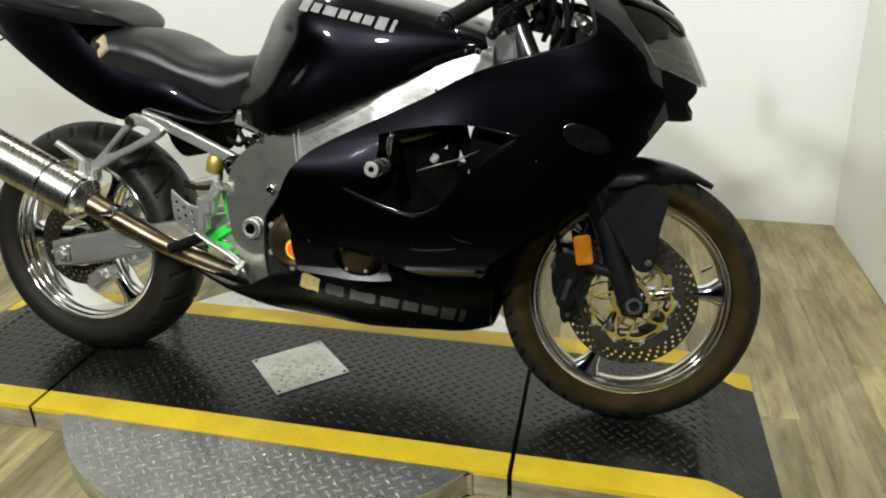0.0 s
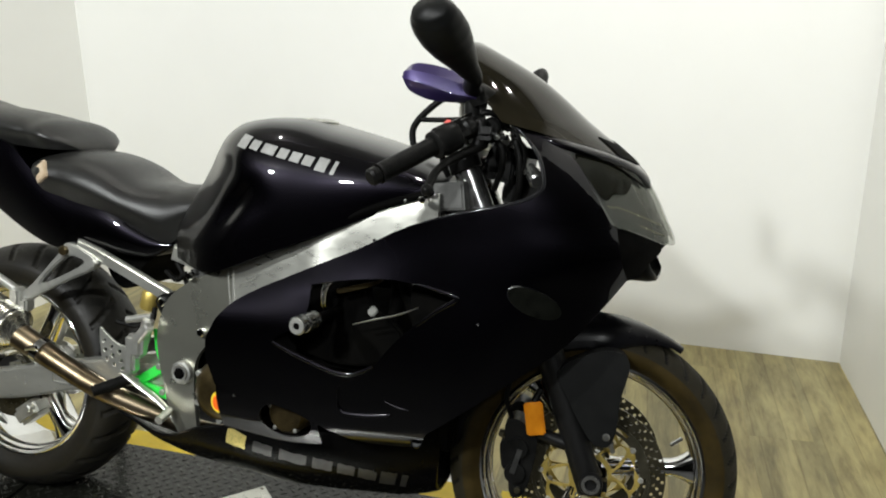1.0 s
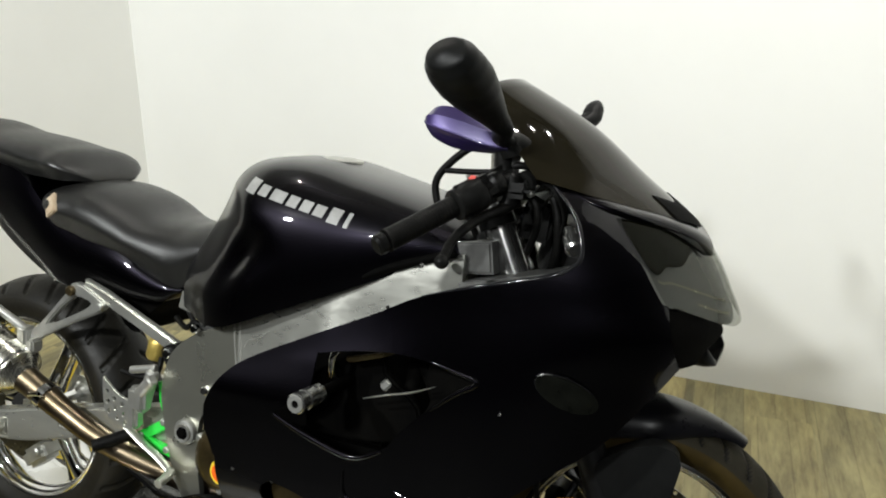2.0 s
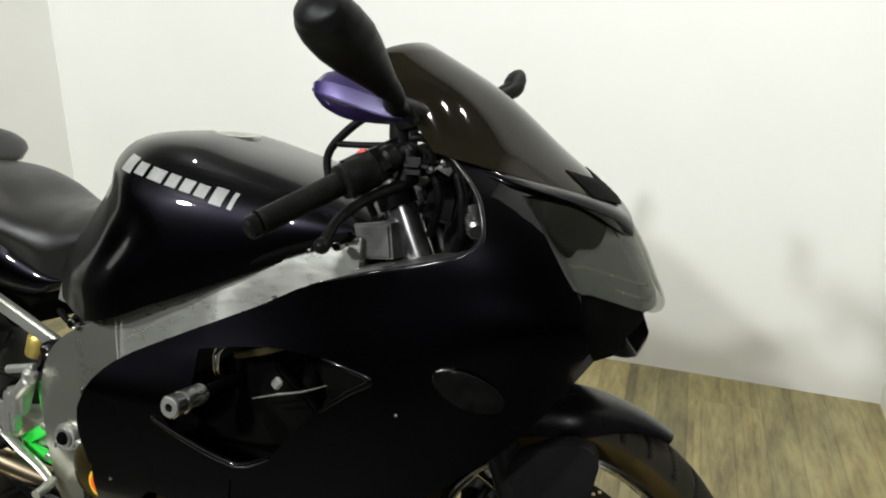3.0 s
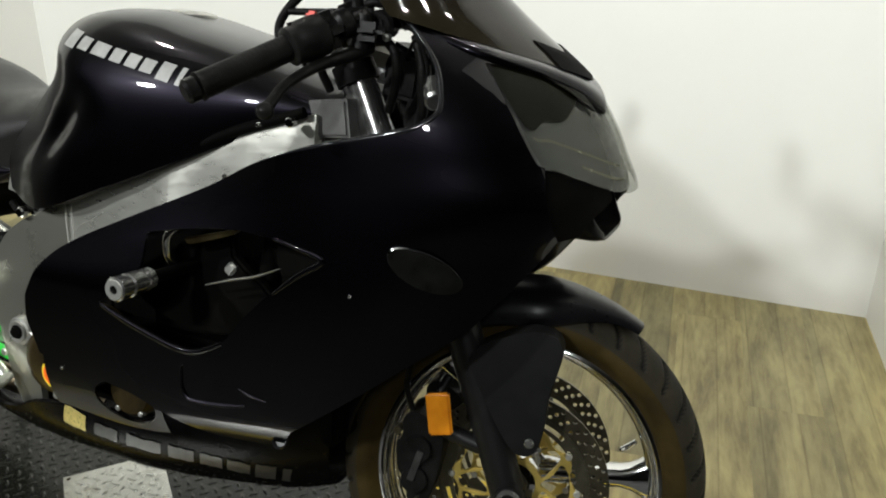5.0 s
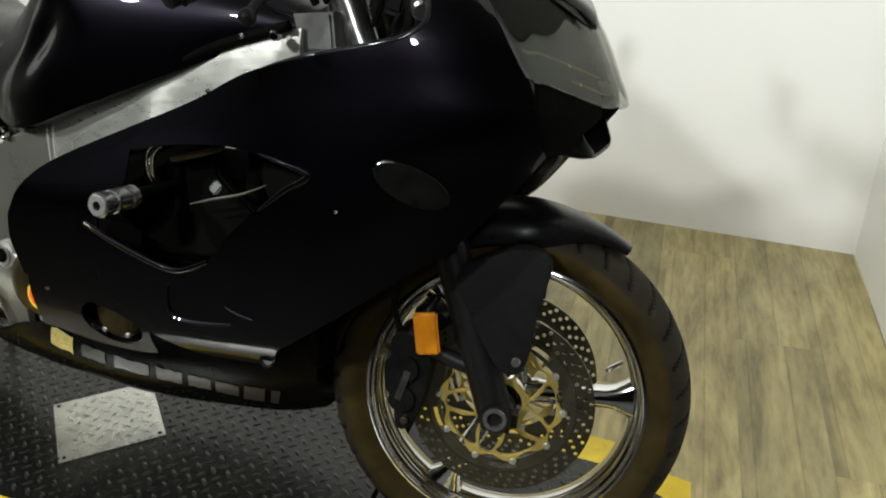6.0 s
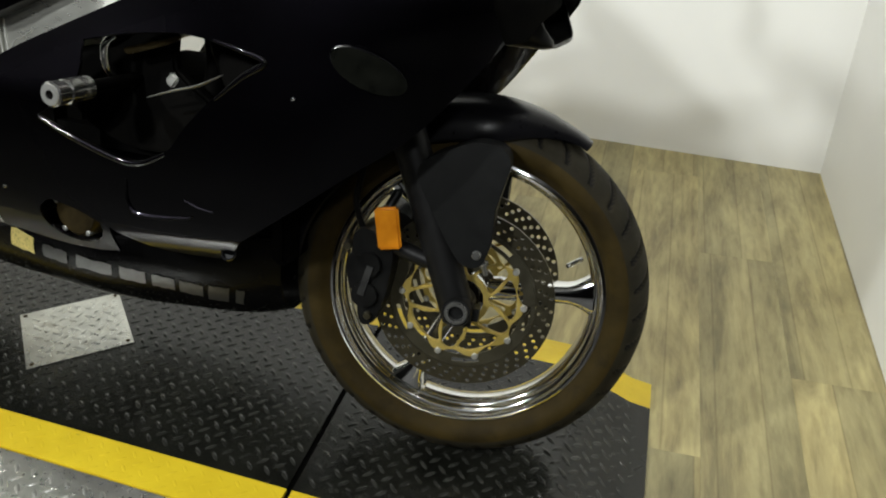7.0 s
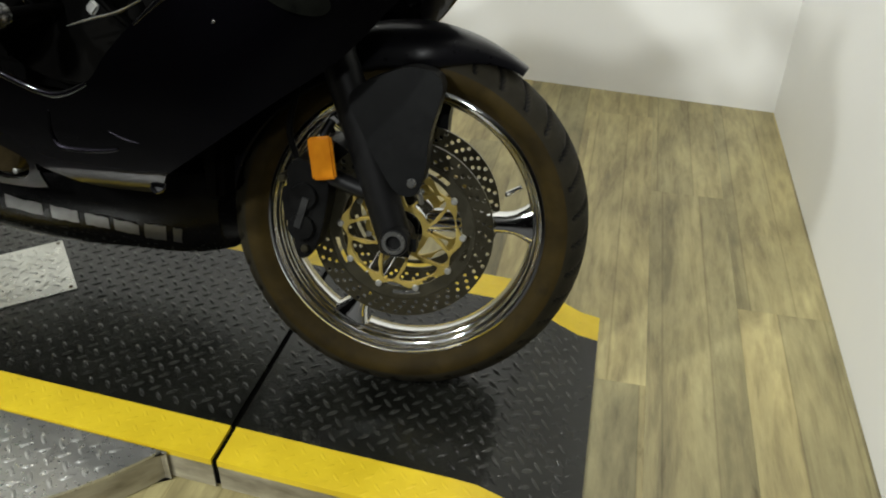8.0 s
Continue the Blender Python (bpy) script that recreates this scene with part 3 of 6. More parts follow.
# bare plate let into the middle of the platform
patch = thing("bare_plate", "square bare aluminium tread plate screwed on the platform", "plate", Matrix.Translation((-0.136, 0.012, 0.0016)) @ pose(0, 0, 0, 0, 0, 47.5))
finish("plate", box(0.196, 0.196, 0.0016, (0, 0, 0.0008), 0.0005), M_BARE, patch)
me = tread_marks(lambda u, v: abs(u) < 0.086 and abs(v) < 0.086, -0.095, 0.095, -0.095, 0.095, 0.0335, 0.027, 0.0080, 0.0020,
                 lambda u, v, z: (u, v, z + 0.0017))
me.materials.append(M_BARE)
raised = new("raised_tread", me)
raised.parent = patch
tagged(raised, kind="stuff")
for sx in (-1, 1):
    for sy in (-1, 1):
        finish("screw", lathe([(0.0001, 0.0026), (0.003, 0.0024), (0.0042, 0.0015), (0.0042, 0.0)], 14, Matrix.Translation((sx * 0.088, sy * 0.088, 0.0012)) @ pose(0, 0, 0, 90), closed=False), M_BRONZE, patch)

# turntable that shows in front of the platform
TT = (-0.110, 0.008, 0.588)
table = thing("turntable", "round bare aluminium tread-plate turntable under the platform", "turntable", Matrix.Translation((TT[0], TT[1], 0)))


def table_chord(side, x, gap):
    """The platform's near (-1) or far (1) edge, a gap outside it, in the table's own coordinates."""
    return (V_EDGE[0] - gap if side < 0 else V_EDGE[3] + gap) + 0.035 * (x + TT[0]) - TT[1]


def plate_from(points, z0, z1, bevel=0.0):
    bm = prism(points, 0, 0.001, bevel=0)
    for v in bm.verts:
        x, y, z = v.co
        v.co = (x, z, z1 if y < 0.0005 else z0)
    if bevel:
        bmesh.ops.bevel(bm, geom=[e for e in bm.edges if all(abs(v.co.z - z1) < 1e-5 for v in e.verts) and len(e.link_faces) == 2 and e.calc_face_angle(0) > 0.5],
                        offset=bevel, segments=2, affect="EDGES")
    return bm


for side in (-1, 1):
    arc = []
    for k in range(97):
        a = side * math.pi * k / 96
        x, y = TT[2] * math.cos(a), TT[2] * math.sin(a)
        if side * (y - table_chord(side, x, 0.0045)) > 0:
            arc.append((x, y))
    if side < 0:
        arc.reverse()
    ends = [(x + d, table_chord(side, x, 0.0045)) for x, d in ((arc[-1][0], -0.01 * side), (arc[0][0], 0.01 * side))]
    ring = arc + ends
    plate = finish("top_plate", plate_from(ring, -0.007, -0.002, 0.001), M_PLATE, table)
    inner = [(x * 0.997, y * 0.997) for x, y in arc] + [(x * 0.997, y + side * 0.001) for x, y in ends]
    finish("side_band", plate_from(inner, FLOOR + 0.002, -0.0072), M_RIMSIDE, table, "scuffed metal rim")
    me = tread_marks(lambda u, v: u * u + v * v < (TT[2] - 0.02) ** 2 and side * (v - table_chord(side, u, 0.0045)) > 0.016, -0.6, 0.6, -0.6 if side < 0 else 0.25, -0.25 if side < 0 else 0.6,
                     0.0345, 0.0290, 0.0085, 0.0032, lambda u, v, z: (u, v, z - 0.002))
    me.materials.append(M_PLATE)
    raised = new("raised_tread", me)
    raised.parent = plate
    tagged(raised, kind="stuff")


# ---------------------------------------------------------------- motorcycle, leaning on its side stand
LEAN_DEG = 10.0
bike = thing("motorcycle", "black-purple sport motorcycle with chrome wheels, leaning on its stand", "motorcycle", pose(0, 0, 0, -LEAN_DEG))


def put(name, bm, material, parent=bike, label="", angle=40.0):
    return finish(name, bm, material, parent, label, angle)


# ---- fairing form: level sections, round at the nose, running back along the sides
nose_x = curve([0.28, 0.45, 0.60, 0.66, 0.70, 0.742, 0.79, 0.838, 0.885, 0.96, 1.05, 1.112], [0.66, 0.715, 0.768, 0.789, 0.800, 0.809, 0.79, 0.765, 0.73, 0.635, 0.52, 0.405])
half_w = curve([0.26, 0.32, 0.36, 0.40, 0.46, 0.54, 0.64, 0.74, 0.836, 0.90, 0.95, 1.0, 1.05, 1.112], [0.17, 0.228, 0.250, 0.2575, 0.2620, 0.2655, 0.268, 0.267, 0.262, 0.238, 0.208, 0.178, 0.145, 0.09])


def waist(z):
    return 0.45 - 0.95 * max(0.0, z - 0.95)


def fairing(s, z, lift=0.0):
    """s runs from 0 at the nose's middle to 1 abeam, then straight back."""
    b, w = waist(z), half_w(z)
    if s <= 1:
        a = s * math.pi / 2
        full = 1 - 0.10 * ease((z - 0.655) / 0.05) * (1 - ease((z - 0.735) / 0.05))
        return (b + (nose_x(z) - b + lift) * math.cos(a), -(w + lift) * math.sin(a) ** full, z)
    back = s - 1
    tuck = ease((z - 0.55) / 0.13)
    flare = (1 - 0.22 * tuck * back ** 2) * (1 - 0.22 * ease((z - 0.62) / 0.16) * ease(back * 0.53 / 0.25)) * (1 + 0.055 * (1 - tuck) * ease(back * 0.53 / 0.36))
    x = b - back * 0.53
    fold = 6.0 * max(0.0, 0.388 + 0.12 * (x - 0.25) - z) ** 2 * ease((x - 0.12) / 0.10)
    return (x, -(w + lift) * flare + fold, z)


def sx(x, z):
    b = waist(z)
    if x <= b:
        return 1 + (b - x) / 0.53
    return math.acos(min(1.0, (x - b) / (nose_x(z) - b))) / (math.pi / 2)


def keyed(points, per=5):
    """An outline in x and z with smooth runs between corners; a corner is a point given twice."""
    runs, run = [], []
    n = len(points)
    start = next((i for i in range(n) if points[i] == points[(i + 1) % n]), None)
    if start is None:
        return [tuple(p[:2]) for p in spline([(*p, 0) for p in points], per, True)]
    order = [points[(start + 1 + k) % n] for k in range(n)]
    run = [order[0]]
    for p in order[1:]:
        if p == run[-1]:
            runs.append(run)
            run = [p]
        else:
            run.append(p)
    if run[-1] != order[0]:
        run.append(order[0])
    runs.append(run)
    out = []
    for r in runs:
        if len(r) > 1:
            out += [tuple(p[:2]) for p in spline([(*p, 0) for p in r], per)][:-1]
    return out


def shell(outline, holes=(), lift=0.0, thick=0.004, per=5, du=0.05, dv=0.018):
    outer = [(sx(x, z), z) for x, z in keyed(outline, per)]
    inner = [[(sx(x, z), z) for x, z in h] for h in holes]
    return skin(outer, inner, lambda s, z: fairing(s, z, lift), thick, du, dv)


vent = keyed([(0.1878, 0.6408), (0.1878, 0.6408), (0.2605, 0.6562), (0.3451, 0.6661), (0.4201, 0.66), (0.474, 0.646), (0.474, 0.646), (0.43, 0.618), (0.3954, 0.5882),
              (0.3537, 0.546), (0.3211, 0.5068), (0.2665, 0.4857), (0.1839, 0.5066), (0.1167, 0.5309), (0.1167, 0.5309), (0.1656, 0.5622), (0.1879, 0.5935)], 4)
# the side panel: cockpit edge, headlight edge, front edge, lower edge
cockpit_edge = [(-0.0206, 0.5263), (0.006, 0.5693), (0.0522, 0.608), (0.156, 0.6593), (0.272, 0.713), (0.36, 0.757), (0.456, 0.787), (0.55, 0.811), (0.588, 0.826), (0.603, 0.845), (0.601, 0.868), (0.591, 0.888), (0.57, 0.916), (0.542, 0.942), (0.507, 0.97), (0.507, 0.97)]
headlight_edge = [(0.507, 0.970), (0.540, 0.959), (0.571, 0.948), (0.6, 0.935), (0.643, 0.917), (0.69, 0.899), (0.7255, 0.884), (0.7255, 0.884), (0.7535, 0.85), (0.7535, 0.85), (0.72, 0.876), (0.685, 0.894), (0.64, 0.903), (0.64, 0.903), (0.678, 0.844), (0.713, 0.786), (0.713, 0.786), (0.718, 0.784), (0.722, 0.782), (0.722, 0.782)]
front_edge = [(0.729, 0.752), (0.737, 0.716), (0.7445, 0.6885), (0.7445, 0.6885), (0.706, 0.634), (0.65, 0.566), (0.58, 0.511), (0.501, 0.449), (0.4251, 0.3922)]
lower_edge = [(0.4251, 0.3922), (0.408, 0.368), (0.385, 0.355), (0.357, 0.352), (0.32, 0.350), (0.285, 0.353), (0.255, 0.362), (0.232, 0.371), (0.2022, 0.3822), (0.165, 0.397), (0.1312, 0.4042), (0.0933, 0.4105), (0.0351, 0.4174), (-0.0063, 0.4281), (-0.0063, 0.4281), (-0.0147, 0.4509), (-0.0251, 0.478), (-0.0254, 0.508)]
side_outline = cockpit_edge + headlight_edge + front_edge + lower_edge
right = shell(side_outline, [vent], du=0.03, dv=0.010)
cover_hole = ring_points(0.140, 0.372, 0.055, 0.034, 18, radians(-6))


def lower_face(x, z):
    """The panel under the side fairing stands upright and curls in at its foot."""
    d = max(0.0, 0.420 - z)
    return (x, fairing(sx(x, 0.420), 0.420, -0.009)[1] + 2.6 * d * d, z)


lower = skin(keyed([(-0.010, 0.428), (-0.010, 0.428), (0.0351, 0.427), (0.0933, 0.426), (0.1312, 0.422), (0.19, 0.405), (0.206, 0.388), (0.206, 0.388), (0.208, 0.360), (0.212, 0.334), (0.212, 0.334), (0.1792, 0.328), (0.1169, 0.326), (0.0576, 0.331), (-0.002, 0.3368), (-0.002, 0.3368), (-0.006, 0.3672), (-0.0095, 0.40)], 5), [cover_hole], lower_face, 0.004, 0.03, 0.008)
left = mirrored(right)
put("side_fairing", right, M_PAINT, label="glossy purple-black side fairing with an open vent")
put("side_fairing", left, M_PAINT)
put("lower_panel", mirrored(lower), M_PAINT)
put("lower_panel", lower, M_PAINT, label="glossy black panel under the side fairing")


def band(z_of, s0, s1, lift, thick, rows=10, cols=30):
    """A strip of the fairing's form, right across the nose; z_of(s, k) gives its height."""
    def at(s, z, d):
        x, y, zz = fairing(abs(s), z, d)
        return (x, -y if s < 0 else y, zz)
    outer, inner = [], []
    for j in range(-cols, cols + 1):
        s = s1 * j / cols
        outer.append([at(s, z_of(abs(s), k / rows), lift) for k in range(rows + 1)])
        inner.append([at(s, z_of(abs(s), k / rows), lift - thick) for k in range(rows + 1)])
    rows_ = [a + b[::-1] for a, b in zip(outer, inner)]
    return grid_mesh(rows_, wrap_v=True)


# smoked windscreen
screen_low = curve([0, 0.2, 0.42, 0.62, 0.8, 1.0], [0.890, 0.904, 0.921, 0.938, 0.953, 0.968])
screen_top = curve([0, 0.2, 0.4, 0.6, 0.8, 1.0], [1.110, 1.108, 1.103, 1.094, 1.080, 1.060])
put("windscreen", band(lambda s, k: screen_low(s) + (screen_top(s) - screen_low(s)) * k, 0, 0.78, 0.006, 0.003, 16, 40), M_SMOKE, label="dark smoked windscreen")
put("screen_bump", band(lambda s, k: screen_low(s) - 0.002 + 0.034 * k, 0, 0.19, 0.0095, 0.008, 4, 16), M_CAVITY)

# headlight: clear lens over a grey reflector
lens_top = curve([0, 0.15, 0.3, 0.45, 0.52], [0.845, 0.873, 0.892, 0.902, 0.904])
lens_low = curve([0, 0.12, 0.283, 0.367, 0.432, 0.453, 0.470, 0.485, 0.500], [0.744, 0.747, 0.765, 0.777, 0.789, 0.817, 0.847, 0.875, 0.900])
headlight = put("headlight", band(lambda s, k: lens_low(s) + (lens_top(s) - lens_low(s)) * k, 0, 0.498, 0.0032, 0.003, 12, 60), M_LENS, label="clear headlight lens")
put("reflector", band(lambda s, k: lens_low(s) + (lens_top(s) - lens_low(s)) * k, 0, 0.49, -0.008, 0.010, 10, 40), M_BOWL, headlight)
# two bright strips stand in for streaks of light mirrored in the lens
for low, s_end in ((0.13, 0.27), (0.29, 0.42)):
    put("mirrored_streak", band(lambda s, k: lens_low(s) + (lens_top(s) - lens_low(s)) * (low + 0.030 * k), 0, s_end, -0.0073, 0.004, 4, 30), M_STREAK, headlight, "bright strip standing for a streak mirrored in the lens")
# dark olive band painted for the dim hall mirrored in the upper lens
shade_low = curve([0, 0.12, 0.17, 0.22, 0.30, 0.38, 0.45, 0.50], [0.985, 0.965, 0.91, 0.77, 0.56, 0.48, 0.30, 0.20])
put("mirrored_hall_band", band(lambda s, k: lens_low(s) + (lens_top(s) - lens_low(s)) * (shade_low(s) + (0.99 - shade_low(s)) * k), 0, 0.485, -0.004, 0.003, 6, 40), M_SHADE, headlight)

# rounded brow between headlight and screen
brow_low = curve([0, 0.15, 0.3, 0.45, 0.52, 0.60, 0.72], [0.847, 0.874, 0.892, 0.904, 0.911, 0.926, 0.952])
brow = []
for j in range(-44, 45):
    s_ = 0.72 * abs(j) / 44
    swell = 0.012 * ease((0.74 - s_) / 0.30)
    line = []
    for k in range(13):
        f = k / 12
        x, y, z = fairing(s_, brow_low(s_) - 0.003 + (screen_low(s_) + 0.010 - brow_low(s_)) * f, -0.003 + swell * math.sin(math.pi * min(1.0, f * 1.05)) ** 0.8)
        line.append((x, -y if j < 0 else y, z))
    under = [(x - 0.010, y * 0.97, z) for x, y, z in line]
    brow.append(line + under[::-1])
put("nose_brow", grid_mesh(brow, wrap_v=True), M_PAINT, label="glossy black nose panel above the headlight")

# near-black cheek panels added between headlight and intake, to keep reflections off the nose
cheek = shell([(0.690, 0.790), (0.715, 0.787), (0.742, 0.777), (0.772, 0.764), (0.797, 0.751), (0.797, 0.751), (0.800, 0.735), (0.782, 0.712), (0.770, 0.690), (0.770, 0.690), (0.735, 0.684), (0.705, 0.690), (0.692, 0.74)], lift=-0.008, du=0.03, dv=0.012)
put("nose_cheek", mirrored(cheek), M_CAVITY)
put("nose_cheek", cheek, M_CAVITY, label="near-black panel added to darken the nose under the headlight")

# ram-air mouth under the headlight
duct_top = curve([0.69, 0.748, 0.764, 0.776, 0.788], [0.742, 0.742, 0.733, 0.708, 0.688])
duct_wide = curve([0.69, 0.74, 0.77, 0.782, 0.788], [0.100, 0.096, 0.088, 0.078, 0.066])


def duct_section(x, grow):
    """Half-round trough across the bike at x."""
    zt, w, zb = duct_top(x), duct_wide(x) - grow, 0.674 + 0.004 * ease((x - 0.77) / 0.018) + grow
    out = []
    for j in range(25):
        a = math.pi * j / 24
        cx, cz = math.cos(a), math.sin(a)
        out.append(Vector((x, -w * math.copysign(abs(cx) ** 0.45, cx), zt - (zt - zb) * cz ** 0.55)))
    return out


spots = [0.69, 0.71, 0.73, 0.75, 0.762, 0.77, 0.777, 0.783, 0.787]
duct = put("air_duct", grid_mesh([duct_section(x, 0.0) + duct_section(x, 0.0055)[::-1] for x in spots], wrap_v=True), M_BLACK, label="black intake mouth under the headlight", angle=50)
# near-black plates stand in for the shade inside the intake
put("duct_roof", box(0.066, 0.17, 0.005, (0.725, 0, 0.7395), 0.002), M_CAVITY, duct)
put("duct_throat", box(0.01, 0.17, 0.055, (0.712, 0, 0.709)), M_CAVITY, duct)

# flush turn signals
oval = ring_points(0.601, 0.648, 0.046, 0.0215, 24, radians(-25))
sig = skin([(sx(x, z), z) for x, z in oval], [], lambda s, z: fairing(s, z, 0.001 + 0.010 * math.sqrt(max(0, 1 - ((fairing(s, z)[0] - 0.601) / 0.05) ** 2))), 0.006, 0.02, 0.006)
put("turn_signal", mirrored(sig), M_SIGNAL)
put("turn_signal", sig, M_SIGNAL, label="dark smoked flush turn signal")
for side in (-1, 1):
    edge = [Vector((p[0], -side * p[1], p[2])) for p in (fairing(sx(x, z), z, 0.002) for x, z in oval + oval[:1])]
    put("signal_rim", tube(edge, 0.0012, 8, 2), M_GLOSSBLACK)
    # chrome arc added on the upper left as a built-in lamp highlight
    put("signal_highlight_rim", tube(edge[8:14], [0.0005, 0.0018, 0.0023, 0.0023, 0.0018, 0.0005], 8, 2), M_CHROME, label="thin bright arc standing for a lamp glint on the rim")


def stud(x, z, r, material, parent=bike):
    p = Vector(fairing(sx(x, z), z))
    return put("fastener", lathe([(0.0001, -0.003), (r * 0.7, -0.0028), (r, -0.0012), (r, 0.003)], 14, Matrix.Translation(p) @ pose(0, 0, 0, 8), closed=False), material, parent)


for x, z, r in ((0.512, 0.605, 0.0028), (0.0375, 0.4117, 0.0030), (0.3, 0.73, 0.0028), (0.362, 0.806, 0.0030)):
    stud(x, z, r, M_CHROME)

hole_at = Vector(fairing(sx(0.404, 0.371), 0.371))
put("bolt_hole", lathe([(0.0001, 0.004), (0.0075, 0.004), (0.0085, -0.001), (0.0105, -0.0025), (0.0115, 0.0)], 20, Matrix.Translation(hole_at) @ pose(0, 0, 0, -30, 0, 10), closed=False), M_GLOSSBLACK)

# creased blister low on the side panel
for pts, r in (([(0.256, 0.460), (0.2545, 0.430), (0.262, 0.4130), (0.2796, 0.4095), (0.3135, 0.4116), (0.3479, 0.417), (0.3566, 0.4203)], 0.0038), ([(0.346, 0.4435), (0.3672, 0.436), (0.3907, 0.4326)], 0.002)):
    put("panel_crease", tube([Vector(fairing(sx(x, z), z, 0.0)) for x, z in pts], [r * 0.4, r, r, r * 0.4], 8), M_PAINT)
# rolled edge round the vent and along the cockpit cut-out
lower_lip = [(0.1211, 0.5287), (0.1838, 0.5047), (0.2664, 0.4838), (0.3211, 0.5048)]
put("vent_lip", tube([Vector(fairing(sx(x, z), z, -0.001)) for x, z in lower_lip], [0.003, 0.005, 0.005, 0.003], 10), M_PAINT)
upper_lip = [(0.4004, 0.5892), (0.44, 0.622), (0.474, 0.646), (0.44, 0.657), (0.4, 0.664)]
put("vent_lip", tube([Vector(fairing(sx(x, z), z, -0.001)) for x, z in upper_lip], [0.002, 0.004, 0.005, 0.004, 0.002], 10), M_PAINT)
rim = [(0.365, 0.757), (0.456, 0.787), (0.55, 0.811), (0.588, 0.826), (0.603, 0.847), (0.591, 0.888), (0.57, 0.916), (0.542, 0.942), (0.507, 0.97)]
put("cockpit_rim", tube([Vector(fairing(sx(x, z), z, -0.002)) + Vector((0, 0.002, 0.001)) for x, z in rim], [0.002, 0.004, 0.0045, 0.0045, 0.004, 0.004, 0.003, 0.003, 0.002], 10), M_GLOSSBLACK)

# what shows inside the vent
put("inner_fin", tube([(0.255, -0.215, 0.565), (0.30, -0.218, 0.580), (0.345, -0.222, 0.594), (0.392, -0.235, 0.616)], [0.002, 0.005, 0.005, 0.001], 8, flat=0.4), M_CAST)
put("inner_plate", prism(keyed([(0.215, 0.628), (0.215, 0.628), (0.31, 0.655), (0.31, 0.655), (0.30, 0.645), (0.25, 0.628), (0.222, 0.620)], 3), -0.212, -0.206, bevel=0.001), M_BRONZE)
put("inner_bracket", box(0.016, 0.006, 0.020, (0, 0, 0), 0.003, Matrix.Translation((0.290, -0.205, 0.592)) @ pose(0, 0, 0, 0, 40, 0)), M_CAST)
# near-black pieces stand in for shade; hoses added to close see-through gaps
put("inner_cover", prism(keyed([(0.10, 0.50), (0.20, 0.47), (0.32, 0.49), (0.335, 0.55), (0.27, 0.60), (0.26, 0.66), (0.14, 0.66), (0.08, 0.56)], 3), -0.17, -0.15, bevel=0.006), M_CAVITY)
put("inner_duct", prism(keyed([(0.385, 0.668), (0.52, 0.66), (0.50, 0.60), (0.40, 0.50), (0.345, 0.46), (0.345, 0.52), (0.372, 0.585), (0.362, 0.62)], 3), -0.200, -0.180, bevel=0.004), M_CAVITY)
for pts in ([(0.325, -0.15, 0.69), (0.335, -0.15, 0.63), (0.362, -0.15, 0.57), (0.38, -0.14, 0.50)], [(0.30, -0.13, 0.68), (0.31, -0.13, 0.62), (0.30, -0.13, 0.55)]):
    put("vent_fill_hose", tube(pts, 0.014, 14), M_CAVITY)
put("slider_bracket", tube([(0.198, -0.20, 0.575), (0.200, -0.228, 0.600), (0.205, -0.235, 0.632), (0.212, -0.225, 0.645)], 0.006, 10), M_CHROME)

slider_axis = Vector((0.205, -0.340, 0.580))
slider = put("frame_slider", lathe([(0.0001, 0.004), (0.0055, 0.004), (0.0062, 0.0), (0.0150, 0.0), (0.0168, 0.002), (0.0168, 0.016), (0.0148, 0.018), (0.0148, 0.023), (0.0168, 0.025),
                                    (0.0168, 0.044), (0.0150, 0.046), (0.0150, 0.051), (0.0160, 0.053), (0.0160, 0.066), (0.0001, 0.068)], 32, Matrix.Translation(slider_axis), closed=False), M_TUBE, label="turned aluminium frame slider")
put("slider_face", lathe([(0.0062, -0.0012), (0.0138, -0.0012), (0.0150, 0.0006), (0.0062, 0.0006)], 30, Matrix.Translation(slider_axis)), M_CAST, slider)
# rod coloured near-black for the shade it runs into
put("slider_rod", rod(slider_axis + Vector((0, 0.066, 0)), slider_axis + Vector((0, 0.17, 0)), 0.009, 16), M_CAVITY, slider)
put("slider_bolt", rod(slider_axis + Vector((0, 0.002, 0)), slider_axis + Vector((0, 0.012, 0)), 0.0060, 6), M_CAVITY, slider)

# ---- belly pan
belly_top = curve([-0.33, -0.27, -0.22, -0.16, -0.08, 0.06, 0.16, 0.30, 0.43], [0.300, 0.276, 0.262, 0.272, 0.310, 0.336, 0.335, 0.335, 0.352])
belly_low = curve([-0.33, -0.27, -0.20, -0.144, -0.08, 0.0, 0.10, 0.24, 0.36, 0.43], [0.288, 0.256, 0.218, 0.194, 0.184, 0.179, 0.166, 0.165, 0.169, 0.190])
belly_w = curve([-0.33, -0.25, -0.18, -0.05, 0.03, 0.10, 0.15, 0.22, 0.30, 0.36, 0.43], [0.172, 0.176, 0.190, 0.232, 0.240, 0.231, 0.216, 0.190, 0.156, 0.124, 0.085])


def belly(x, k):
    a = math.pi / 2 * k
    zt, zb, w = belly_top(x), belly_low(x), belly_w(x)
    down = math.sin(a) ** 0.95
    return Vector((x - 0.026 * down ** 1.3 * ease((x - 0.20) / 0.21), -w * max(0.0, math.cos(a)) ** 0.92, zt - (zt - zb) * down))


rows = []
